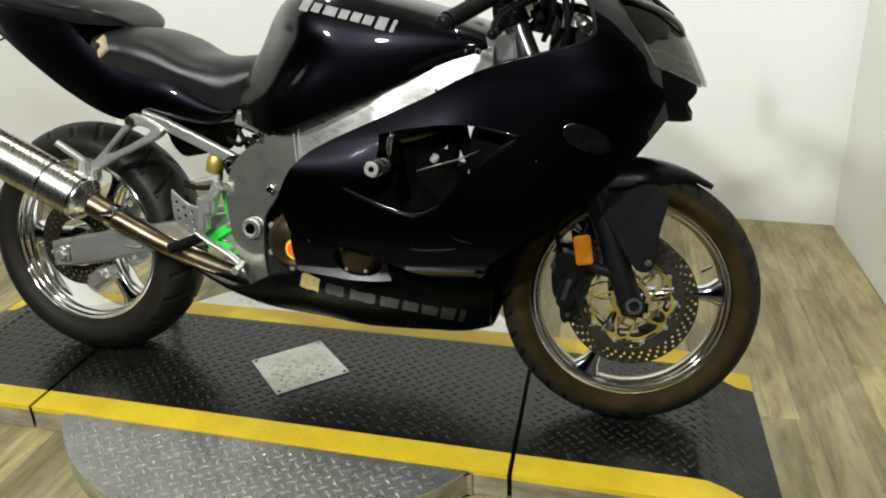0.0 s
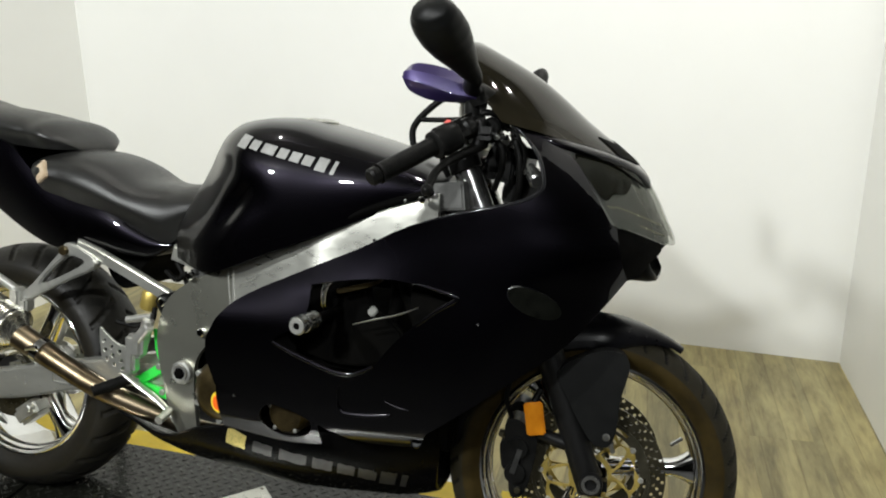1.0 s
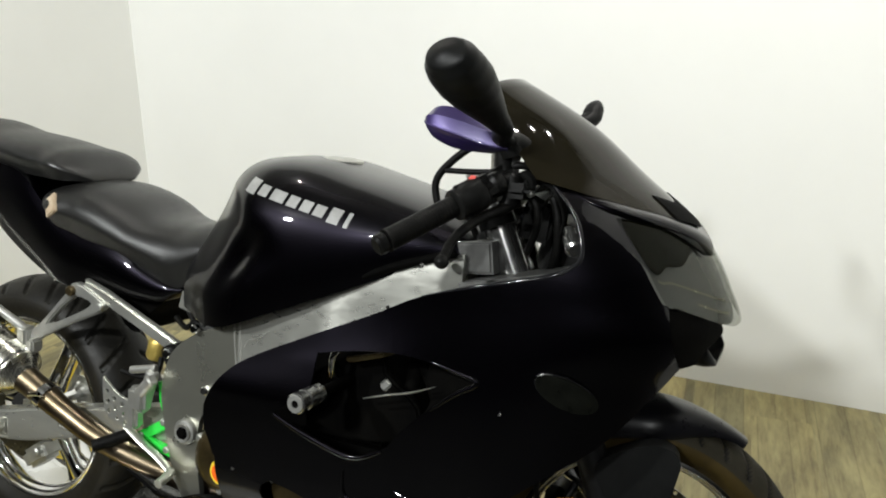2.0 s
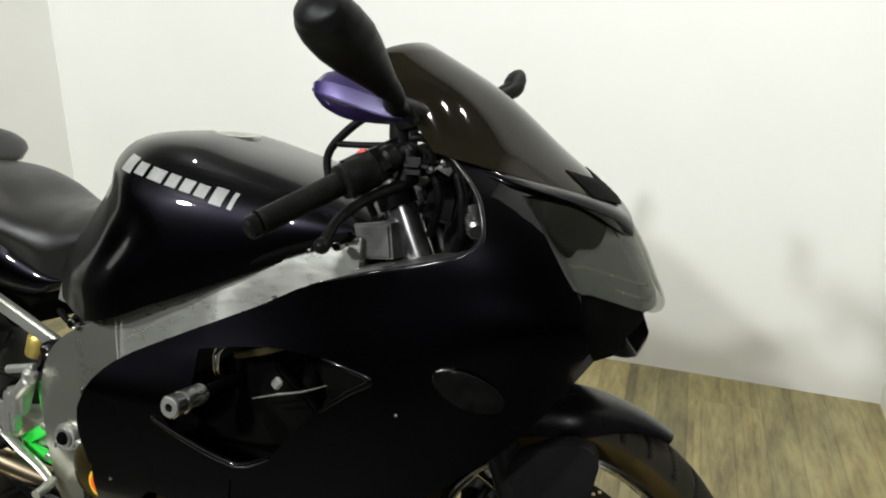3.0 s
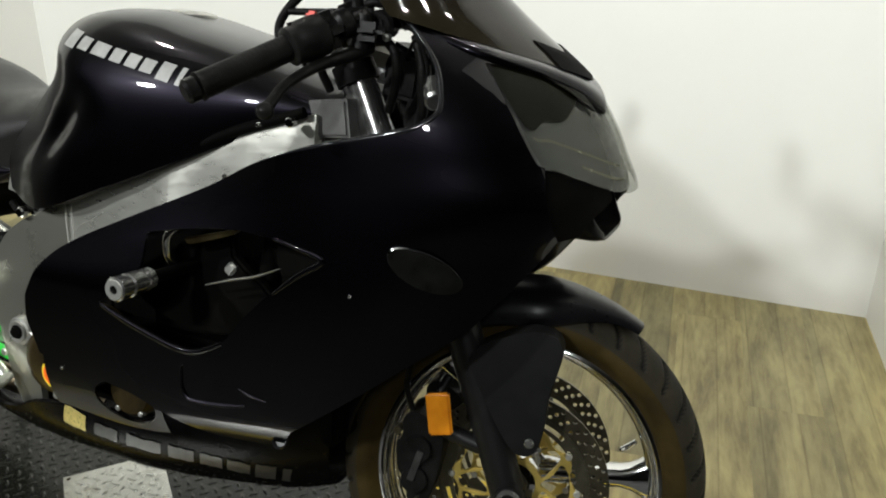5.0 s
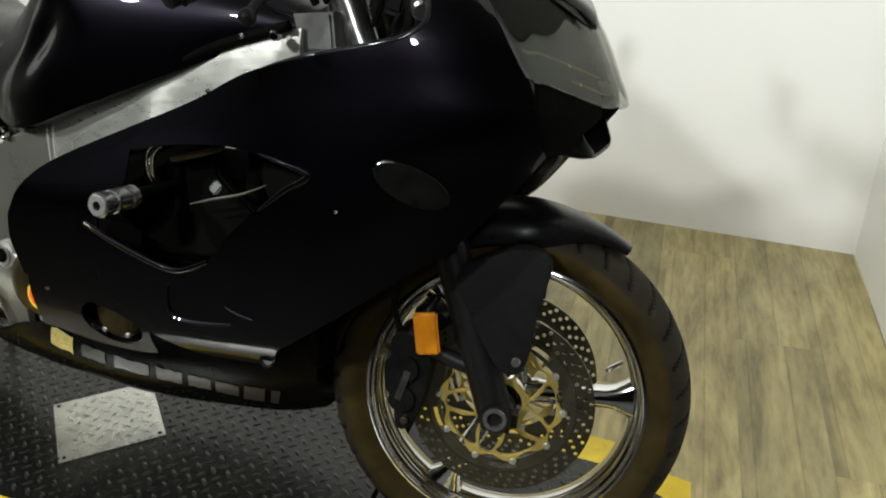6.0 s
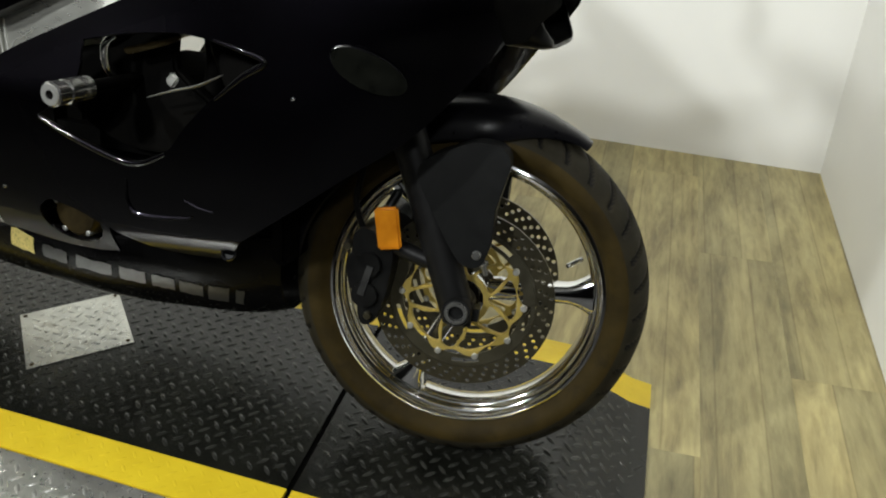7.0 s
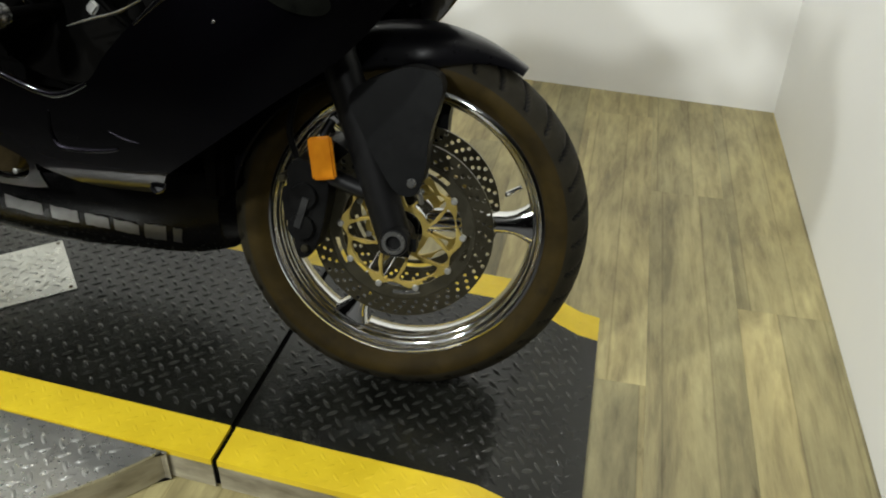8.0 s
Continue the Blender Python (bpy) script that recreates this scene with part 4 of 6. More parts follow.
for i in range(31):
    x = -0.325 + 0.730 * i / 30
    half = [belly(x, k / 14) for k in range(15)]
    outer = half + [Vector((p.x, -p.y, p.z)) for p in half[-2::-1]]
    rows.append(outer + [p + Vector((0, -0.004 if p.y > 0 else 0.004, 0.004)) for p in outer[::-1]])
put("belly_pan", grid_mesh(rows, wrap_v=True), M_BELLY, label="satin black belly pan with a worn decal")


def decal(place, length, tall, name, material, parent=bike, lean=0.25, nx=4, nz=4):
    """A plain slanted block laid on a curved panel; place(a, b) takes the block's own coordinates."""
    top, rows_ = [], []
    for i in range(nx + 1):
        for_ = []
        for j in range(nz + 1):
            a = (i / nx - 0.5) * length + lean * (j / nz - 0.5) * tall
            for_.append(place(a, (j / nz - 0.5) * tall))
        rows_.append(for_)
    bm = grid_mesh(rows_, caps=False)
    return put(name, bm, material, parent)


def on_belly(x, z):
    best = min((abs(belly(x, k / 60).z - z), k) for k in range(61))[1]
    p = belly(x, best / 60)
    return p + Vector((0, -0.0016, -0.0006))


for i, (x, wd) in enumerate(((0.021, 0.042), (0.076, 0.038), (0.134, 0.050), (0.188, 0.036), (0.231, 0.032), (0.271, 0.034), (0.311, 0.030), (0.342, 0.012))):
    zc = 0.311 - 0.250 * (x - 0.021)
    tall = 0.034 if i in (0, 6, 7) else 0.025
    decal(lambda a, b, x=x, zc=zc: on_belly(x + a, zc - 0.250 * a + b), wd, tall, "decal_block", (M_GOLDTEXT if i == 0 else M_DARKTEXT))

# ---- tank
tank_top = curve([-0.185, -0.165, -0.13, -0.09, -0.03, 0.05, 0.15, 0.28, 0.40], [0.800, 0.862, 0.908, 0.933, 0.946, 0.948, 0.928, 0.896, 0.858])
tank_low = curve([-0.185, -0.09, 0.07, 0.18, 0.31, 0.40], [0.645, 0.630, 0.684, 0.730, 0.782, 0.800])
tank_w = curve([-0.185, -0.14, -0.08, -0.02, 0.06, 0.14, 0.22, 0.31, 0.40], [0.165, 0.190, 0.218, 0.232, 0.229, 0.218, 0.201, 0.176, 0.145])


def tank(x, k):
    """k from 0 at the right bottom edge over the top to 1 in the middle."""
    a = math.pi / 2 * k
    zt, zb, w = tank_top(x), tank_low(x), tank_w(x)
    t = math.sin(a) ** 0.58
    y = w * max(0.0, math.cos(a)) ** 0.52
    z = zb + (zt - zb) * t - 0.022 * t * (y / w) ** 2
    y *= 1 - 0.07 * (1 - t) ** 1.5
    y *= 1 - 0.50 * ease((0.01 - x) / 0.20) ** 1.3 * ease((z - 0.69) / 0.20)
    fold = 0.030 + 0.062 * math.exp(-((z - 0.785) / 0.052) ** 2)
    knee = 0.017 * ease((fold - x) / 0.120) * (1 - ease((z - 0.835) / 0.06)) * ease((z - 0.66) / 0.11)
    knee += 0.009 * math.exp(-((x + 0.020 - 0.7 * (z - 0.76)) / 0.022) ** 2) * math.exp(-((z - 0.765) / 0.045) ** 2)
    y -= knee * min(1.0, y / 0.1)
    return Vector((x, -y, z))


rows = []
for i in range(57):
    x = -0.183 + 0.58 * i / 56
    half = [tank(x, (k / 40) ** 1.15) for k in range(41)]
    rows.append(half + [Vector((p.x, -p.y, p.z)) for p in half[-2::-1]])
tank_body = put("fuel_tank", grid_mesh(rows, wrap_v=True), M_PAINT, label="glossy purple-black fuel tank with silver decal", angle=60)
put("tank_seam", tube([(-0.09, -0.166, 0.624), (-0.033, -0.176, 0.652), (0.085, -0.181, 0.699), (0.178, -0.182, 0.741), (0.27, -0.178, 0.782), (0.383, -0.168, 0.820)], 0.0075, 10), M_CAVITY, tank_body)
cap_at = tank(0.055, 1.0) - Vector((0, 0, 0.004))
put("filler_cap", lathe([(0.0001, 0.006), (0.030, 0.006), (0.034, 0.004), (0.044, 0.003), (0.047, 0.0), (0.047, -0.012)], 40, Matrix.Translation(cap_at) @ pose(0, 0, 0, 90) @ pose(0, 0, 0, 0, 0, 0), closed=False), M_CAST, tank_body, "silver filler cap")


def on_tank(x, z):
    lo, hi = 0.0, 1.0
    for _ in range(24):
        mid = (lo + hi) / 2
        lo, hi = (mid, hi) if tank(x, mid).z < z else (lo, mid)
    p = tank(x, lo)
    return p + Vector((0, -0.0014, 0.0010))


tx0, tx1 = (-0.019, 0.897), (0.203, 0.850)
for i, (f, wd) in enumerate(((0.06, 0.028), (0.19, 0.023), (0.335, 0.033), (0.475, 0.023), (0.595, 0.023), (0.71, 0.023), (0.84, 0.024), (0.95, 0.009))):
    x, zc = tx0[0] + (tx1[0] - tx0[0]) * f, tx0[1] + (tx1[1] - tx0[1]) * f
    decal(lambda a, b, x=x, zc=zc: on_tank(x + a, zc - 0.212 * a + b), wd * 0.86, 0.026 if i in (0, 6, 7) else 0.019, "decal_block", M_SILVERTEXT, tank_body)

# ---- seats and tail
seat_top = curve([-0.64, -0.615, -0.575, -0.50, -0.42, -0.35, -0.27, -0.20, -0.165], [0.798, 0.832, 0.848, 0.854, 0.834, 0.799, 0.789, 0.792, 0.784])
seat_low = curve([-0.64, -0.61, -0.59, -0.528, -0.422, -0.318, -0.253, -0.205, -0.165], [0.800, 0.790, 0.770, 0.747, 0.721, 0.690, 0.661, 0.690, 0.730])
seat_w = curve([-0.64, -0.60, -0.50, -0.36, -0.25, -0.165], [0.075, 0.128, 0.146, 0.138, 0.124, 0.112])


def cushion(top, low, wide, x0, x1, n=40, m=24, square=0.62, ridge=0.0):
    rows_ = []
    for i in range(n + 1):
        x = x0 + (x1 - x0) * i / n
        zt, zb, w = top(x), low(x), wide(x)
        half = []
        for k in range(m + 1):
            a = math.pi / 2 * k / m
            if ridge and k < 0.3 * m:
                t = k / (0.3 * m)
                half.append(Vector((x, -w * (0.86 + 0.14 * t), zb + ridge * (zt - zb) * t)))
            elif ridge:
                a = math.pi / 2 * (k / m - 0.3) / 0.7
                half.append(Vector((x, -w * max(0.0, math.cos(a)) ** 0.85, zb + (zt - zb) * (ridge + (1 - ridge) * math.sin(a) ** 0.9))))
            else:
                half.append(Vector((x, -w * max(0.0, math.cos(a)) ** square, zb + (zt - zb) * math.sin(a) ** 0.8)))
        rows_.append(half + [Vector((p.x, -p.y, p.z)) for p in half[-2::-1]])
    return grid_mesh(rows_, wrap_v=True)


seat = put("rider_seat", cushion(seat_top, seat_low, seat_w, -0.637, -0.168, 48, 30, ridge=0.40), M_SEAT, label="black vinyl rider seat with a tan patch")
put("patch", prism(keyed([(-0.013, -0.019), (0.0, -0.0195), (0.013, -0.019), (0.0135, 0.0), (0.013, 0.019), (0.0, 0.0195), (-0.013, 0.019), (-0.0135, 0.0)], 2), -0.003, 0.006, bevel=0.002, m=Matrix.Translation((-0.556, -0.1440, 0.804)) @ pose(0, 0, 0, -20, -33.7, -6) @ Matrix.Diagonal((1.25, 1, 1.15, 1))), M_TAN, seat, "tan worn patch")
pil_top = curve([-0.99, -0.95, -0.80, -0.63, -0.575, -0.545, -0.528], [0.935, 0.962, 0.950, 0.926, 0.912, 0.885, 0.862])
pil_low = curve([-0.99, -0.80, -0.66, -0.528], [0.915, 0.880, 0.858, 0.852])
pil_w = curve([-0.99, -0.85, -0.64, -0.55, -0.528], [0.07, 0.10, 0.118, 0.10, 0.06])
put("pillion_seat", cushion(pil_top, pil_low, pil_w, -0.985, -0.529, 30, 30, ridge=0.45), M_SEAT, label="black vinyl pillion seat")

tail_top = curve([-1.06, -0.95, -0.80, -0.66, -0.60, -0.54, -0.387, -0.27, -0.23], [0.925, 0.912, 0.884, 0.850, 0.800, 0.763, 0.724, 0.672, 0.664])
tail_low = curve([-1.06, -0.905, -0.784, -0.664, -0.529, -0.42, -0.33, -0.28, -0.23], [0.893, 0.829, 0.753, 0.684, 0.634, 0.638, 0.632, 0.632, 0.658])
tail_w = curve([-1.06, -0.876, -0.70, -0.50, -0.35, -0.23], [0.05, 0.105, 0.128, 0.142, 0.136, 0.112])
rows = []
for i in range(43):
    x = -1.055 + 0.822 * i / 42
    zt, zb, w = tail_top(x), tail_low(x), tail_w(x)
    half = [Vector((x, -w * (1 - 0.09 * (1 - k / 10) ** 2 - 0.10 * (k / 10) ** 4), zb + (zt - zb) * k / 10)) for k in range(11)]
    rows.append(half + [Vector((p.x, -p.y, p.z)) for p in half[::-1]])
put("tail_fairing", grid_mesh(rows, wrap_v=True), M_PAINT, label="glossy purple-black tail fairing", angle=50)
put("undertail", prism(keyed([(-0.90, 0.822), (-0.74, 0.726), (-0.52, 0.628), (-0.45, 0.612), (-0.43, 0.60), (-0.415, 0.572), (-0.386, 0.549), (-0.354, 0.556), (-0.336, 0.592), (-0.30, 0.66), (-0.6, 0.70), (-0.85, 0.84)], 4), -0.085, 0.085, bevel=0.006), M_CAVITY)

put("helmet_hook", tube([(-0.905, -0.085, 0.838), (-0.915, -0.105, 0.822), (-0.897, -0.112, 0.812), (-0.885, -0.09, 0.822)], 0.0025, 8), M_BLACK)

# ---- frame
sheet = keyed([(0.395, 0.818), (0.395, 0.818), (0.369, 0.811), (0.27, 0.776), (0.178, 0.735), (0.085, 0.693), (-0.033, 0.647), (-0.033, 0.647), (-0.033, 0.553), (-0.033, 0.553), (0.03, 0.59), (0.15, 0.635), (0.27, 0.69), (0.395, 0.745), (0.395, 0.745)], 5)
casting = keyed([(-0.0335, 0.647), (-0.0335, 0.647), (-0.06, 0.634), (-0.135, 0.602), (-0.195, 0.555), (-0.222, 0.48), (-0.212, 0.40), (-0.185, 0.31), (-0.158, 0.262), (-0.158, 0.262), (-0.116, 0.266), (-0.122, 0.34), (-0.122, 0.426), (-0.092, 0.476), (-0.068, 0.518),
                 (-0.0335, 0.5525), (-0.0335, 0.5525)], 5)


def spar_face(x, z):
    mid = 0.665 + 0.40 * (x - 0.11)
    up = ease((x + 0.06) / 0.10) * max(-0.05, min(0.06, z - mid))
    return (x, -(0.166 + 0.016 * max(0.0, 1 - ((x - 0.10) / 0.36) ** 2) - 0.10 * max(0.0, x - 0.30) + 0.006 * math.exp(-((x - 0.16) / 0.035) ** 2) - (0.015 + 0.05 * ease((x - 0.02) / 0.10) + 0.12 * math.exp(-((x - 0.15) / 0.040) ** 2)) * up - 0.9 * up * abs(up)), z)


beam = skin(sheet, [], spar_face, 0.040, 0.016, 0.014)
put("frame_spar", mirrored(beam), M_SPAR)
put("frame_spar", beam, M_SPAR, label="brushed aluminium twin-spar frame")
knuckle = skin(casting, [], spar_face, 0.012, 0.016, 0.014)
put("pivot_plate", mirrored(knuckle), M_FRAMECAST)
put("pivot_plate", knuckle, M_FRAMECAST, label="satin cast aluminium pivot plate")
for dx in (-0.006, 0.006):
    put("weld_bead", tube([(x + dx, spar_face(x + dx, z)[1] - 0.0005, z) for x, z in ((-0.036, 0.640), (-0.033, 0.60), (-0.028, 0.556))], 0.0017, 8), M_CAST)
put("weld_bead", tube([(x, spar_face(x, z)[1], z) for x, z in ((-0.018, 0.600), (-0.010, 0.611), (0.010, 0.618), (0.036, 0.636))], [0.002, 0.001, 0.0014, 0.001], 8), M_CAST)
pivot = put("swingarm_pivot", lathe([(0.0001, -0.003), (0.010, -0.003), (0.012, -0.007), (0.0175, -0.008), (0.019, -0.004), (0.023, -0.003), (0.025, 0.0), (0.025, 0.02), (0.0001, 0.02)], 32, Matrix.Translation((-0.150, -0.183, 0.407)), closed=False), M_CAST)
put("pivot_bolt", rod((-0.150, -0.196, 0.407), (-0.150, -0.180, 0.407), 0.0125, 6), M_CAVITY, pivot)
for x, z, r in ((-0.100, 0.500, 0.009), (-0.128, 0.615, 0.009), (0.372, 0.806, 0.007)):
    put("frame_bolt", rod((x, -0.192, z), (x, -0.178, z), r, 12), M_CHROME)


def rail(points, wide, thick, y, material, name, label=""):
    """A flat bar along a line in x and z."""
    pts = [Vector(p) for p in points]
    up, low = [], []
    for i, p in enumerate(pts):
        d = (pts[min(i + 1, len(pts) - 1)] - pts[max(i - 1, 0)]).normalized()
        n = Vector((-d.y, d.x))
        up.append(tuple(p + n * wide / 2))
        low.append(tuple(p - n * wide / 2))
    return put(name, prism(up + low[::-1], y - thick / 2, y + thick / 2, bevel=min(wide, thick) * 0.25), material, label=label)


rail([(-0.205, 0.553), (-0.30, 0.592), (-0.40, 0.632), (-0.455, 0.648)], 0.027, 0.018, -0.142, M_ALU, "subframe_rail", "silver subframe rail")
rail([(-0.098, 0.612), (-0.130, 0.627), (-0.170, 0.643), (-0.208, 0.653)], 0.034, 0.020, -0.132, M_ALU, "subframe_rail")
put("subframe_bolt", rod((-0.138, -0.150, 0.616), (-0.138, -0.130, 0.616), 0.010, 14), M_CHROME)
put("tank_bracket", prism(keyed([(-0.150, 0.622), (-0.11, 0.632), (-0.075, 0.612), (-0.10, 0.585), (-0.135, 0.598)], 3), -0.150, -0.125, bevel=0.003), M_GREY)
put("frame_knuckle", prism(keyed([(-0.235, 0.548), (-0.21, 0.566), (-0.175, 0.566), (-0.17, 0.545), (-0.19, 0.52), (-0.215, 0.515)], 3), -0.160, -0.125, bevel=0.005), M_BLACK)
put("knuckle_bolt", rod((-0.213, -0.170, 0.548), (-0.213, -0.15, 0.548), 0.010, 14), M_CHROME)
for pts in ([(-0.26, -0.09, 0.60), (-0.225, -0.10, 0.585), (-0.20, -0.10, 0.60), (-0.16, -0.10, 0.575)], [(-0.24, -0.08, 0.62), (-0.21, -0.085, 0.575), (-0.215, -0.09, 0.53), (-0.24, -0.10, 0.50)], [(-0.19, -0.09, 0.61), (-0.185, -0.10, 0.57), (-0.205, -0.11, 0.535)]):
    put("rear_wire", tube(pts, 0.006, 10), M_RUBBER)
put("shock_top", rod((-0.205, -0.04, 0.60), (-0.175, -0.04, 0.53), 0.030, 24), M_GREY)
rail([(-0.205, 0.553), (-0.30, 0.592), (-0.40, 0.632), (-0.455, 0.648)], 0.022, 0.018, 0.142, M_ALU, "subframe_rail")
hanger = prism(keyed([(-0.478, 0.650), (-0.452, 0.648), (-0.395, 0.622), (-0.400, 0.600), (-0.47, 0.568), (-0.560, 0.524), (-0.600, 0.500), (-0.612, 0.520), (-0.575, 0.548), (-0.525, 0.598), (-0.492, 0.632)], 3), -0.158, -0.140,
               [keyed([(-0.480, 0.618), (-0.440, 0.620), (-0.430, 0.608), (-0.485, 0.578), (-0.535, 0.556), (-0.545, 0.560)], 3)], bevel=0.003)
put("footpeg_hanger", hanger, M_CAST, label="cast aluminium pillion peg hanger")
put("hanger_bolt", rod((-0.478, -0.168, 0.634), (-0.478, -0.142, 0.634), 0.011, 16), M_BRONZE)
put("hanger_bolt", rod((-0.398, -0.165, 0.612), (-0.398, -0.142, 0.612), 0.008, 16), M_CAST)
put("pillion_peg", tube([(-0.600, -0.150, 0.515), (-0.632, -0.168, 0.545), (-0.668, -0.19, 0.578)], [0.010, 0.010, 0.008], 12), M_CAST)
put("peg_clevis", join(box(0.030, 0.034, 0.045, (-0.612, -0.158, 0.515), 0.006), box(0.02, 0.03, 0.03, (-0.585, -0.16, 0.50), 0.005)), M_CAST)

# ---- exhaust
up22 = Vector((-math.cos(radians(22.5)), 0, math.sin(radians(22.5))))
can0 = Vector((-0.598, -0.188, 0.442))
q22 = up22.to_track_quat("Y", "Z").to_matrix().to_4x4()
can = put("muffler", lathe([(0.024, -0.03), (0.030, -0.022), (0.046, -0.006), (0.0535, 0.0), (0.0545, 0.006), (0.0545, 0.10), (0.0552, 0.102), (0.056, 0.56), (0.0575, 0.562), (0.0575, 0.60), (0.05, 0.612), (0.02, 0.612)], 56,
                           Matrix.Translation(can0) @ q22, closed=False), M_STEEL, label="brushed steel exhaust silencer")
for d in (0.008, 0.100):
    put("muffler_band", lathe([(0.054, d - 0.003), (0.0558, d - 0.003), (0.0558, d + 0.003), (0.054, d + 0.003)], 48, Matrix.Translation(can0) @ q22), M_CHROME, can)
put("exhaust_pipe", tube([(-0.10, -0.05, 0.235), (-0.16, -0.09, 0.250), (-0.25, -0.138, 0.290), (-0.36, -0.180, 0.340), (-0.46, -0.188, 0.383), (-0.53, -0.188, 0.413), (-0.605, -0.188, 0.445)],
                         [0.021, 0.021, 0.022, 0.023, 0.024, 0.027, 0.030], 24), M_PIPE, label="heat-tinted exhaust pipe")
put("pipe_clamp", lathe([(0.026, -0.009), (0.030, -0.009), (0.030, 0.009), (0.026, 0.009)], 36, Matrix.Translation((-0.515, -0.188, 0.407)) @ q22), M_CHROME)
put("clamp_bolt", rod((-0.528, -0.222, 0.418), (-0.498, -0.222, 0.425), 0.005, 8), M_CHROME)

# ---- rear sets
holes = [ring_points(x, z, 0.0045, n=8) for x, z in ((-0.338, 0.456), (-0.335, 0.436), (-0.331, 0.416), (-0.319, 0.444), (-0.315, 0.425), (-0.310, 0.406), (-0.298, 0.436), (-0.293, 0.416), (-0.289, 0.399))]
put("heel_guard", prism(keyed([(-0.350, 0.482), (-0.338, 0.476), (-0.306, 0.454), (-0.275, 0.448), (-0.258, 0.450), (-0.258, 0.450), (-0.262, 0.420), (-0.273, 0.388), (-0.273, 0.388), (-0.30, 0.390), (-0.336, 0.403), (-0.347, 0.43)], 3), -0.196, -0.190, holes, 0.001), M_ALU, label="perforated aluminium heel guard")
put("rearset_block", join(box(0.045, 0.03, 0.05, (-0.262, -0.186, 0.452), 0.008), box(0.026, 0.028, 0.06, (-0.272, -0.186, 0.42), 0.007), rod((-0.262, -0.19, 0.46), (-0.225, -0.19, 0.50), 0.012)), M_CAST)
put("brake_master_cylinder", join(rod((-0.262, -0.176, 0.43), (-0.238, -0.176, 0.510), 0.013), rod((-0.30, -0.17, 0.500), (-0.235, -0.17, 0.515), 0.008)), M_CAST)
put("brake_reservoir", lathe([(0.0001, -0.02), (0.018, -0.02), (0.020, -0.016), (0.020, 0.016), (0.016, 0.022), (0.0001, 0.022)], 24, Matrix.Translation((-0.271, -0.13, 0.540)) @ pose(0, 0, 0, 90, 14, 0), closed=False), M_GOLD)
put("reservoir_hose", tube([(-0.255, -0.135, 0.525), (-0.252, -0.15, 0.50), (-0.285, -0.16, 0.487), (-0.33, -0.165, 0.492)], 0.006, 10), M_RUBBER)
def stroke(points, wide, y0, y1):
    pts = [Vector(p) for p in points]
    up, low = [], []
    for i, p in enumerate(pts):
        d = (pts[min(i + 1, len(pts) - 1)] - pts[max(i - 1, 0)]).normalized()
        n = Vector((-d.y, d.x)) * wide / 2
        up.append(tuple(p + n))
        low.append(tuple(p - n))
    return prism(up + low[::-1], y0, y1, bevel=0.002)


put("rearset_plate", join(stroke([(-0.231, 0.486), (-0.226, 0.445), (-0.210, 0.405)], 0.017, -0.162, -0.152), stroke([(-0.190, 0.416), (-0.215, 0.404), (-0.247, 0.384), (-0.290, 0.358)], 0.021, -0.1625, -0.1515),
                          stroke([(-0.290, 0.362), (-0.245, 0.351), (-0.190, 0.343)], 0.020, -0.163, -0.151)), M_GREEN, label="lime green rear-set bracket")
for x, z in ((-0.222, 0.405), (-0.213, 0.350), (-0.278, 0.366)):
    put("rearset_bolt", rod((x, -0.167, z), (x, -0.153, z), 0.0070, 12), M_CAST)
put("rider_peg", tube([(-0.290, -0.175, 0.372), (-0.312, -0.20, 0.362), (-0.338, -0.232, 0.352)], [0.012, 0.013, 0.012], 14), M_RUBBER, label="black rubber rider footpeg")
put("brake_pedal", tube([(-0.300, -0.183, 0.388), (-0.254, -0.188, 0.3663), (-0.2035, -0.190, 0.3418), (-0.170, -0.194, 0.320)], [0.009, 0.010, 0.0095, 0.008], 12, flat=0.6), M_ALU)
put("pedal_tip", tube([(-0.176, -0.188, 0.324), (-0.172, -0.208, 0.318), (-0.170, -0.230, 0.314)], 0.009, 12), M_ALU)
put("belly_screw", rod((-0.150, -0.160, 0.236), (-0.150, -0.150, 0.236), 0.0055, 10), M_CHROME)
put("stand_spring", tube([(-0.19, -0.16, 0.30), (-0.15, -0.165, 0.268), (-0.11, -0.168, 0.252)], 0.007, 10), M_CAST)

# ---- swingarm
arm = keyed([(-0.748, 0.318), (-0.748, 0.318), (-0.66, 0.338), (-0.57, 0.360), (-0.36, 0.402), (-0.19, 0.440), (-0.19, 0.440), (-0.19, 0.370), (-0.40, 0.330), (-0.57, 0.285), (-0.66, 0.265), (-0.742, 0.256), (-0.742, 0.256)], 4)
slot = [(-0.728, 0.302), (-0.692, 0.310), (-0.690, 0.272), (-0.726, 0.268)]
put("swingarm", prism(arm, -0.150, -0.105, [slot], 0.005), M_ALU, label="aluminium swingarm")
put("swingarm", prism(arm, 0.105, 0.150, [slot], 0.005), M_ALU)
put("chain_adjuster", join(box(0.030, 0.05, 0.034, (-0.709, -0.128, 0.288), 0.003), rod((-0.709, -0.165, 0.290), (-0.709, -0.14, 0.290), 0.013, 6), rod((-0.745, -0.128, 0.288), (-0.765, -0.128, 0.285), 0.006)), M_CAST)
put("swingarm_recess", box(0.055, 0.002, 0.034, (-0.495, -0.1512, 0.342), 0.004, None), M_CAST)

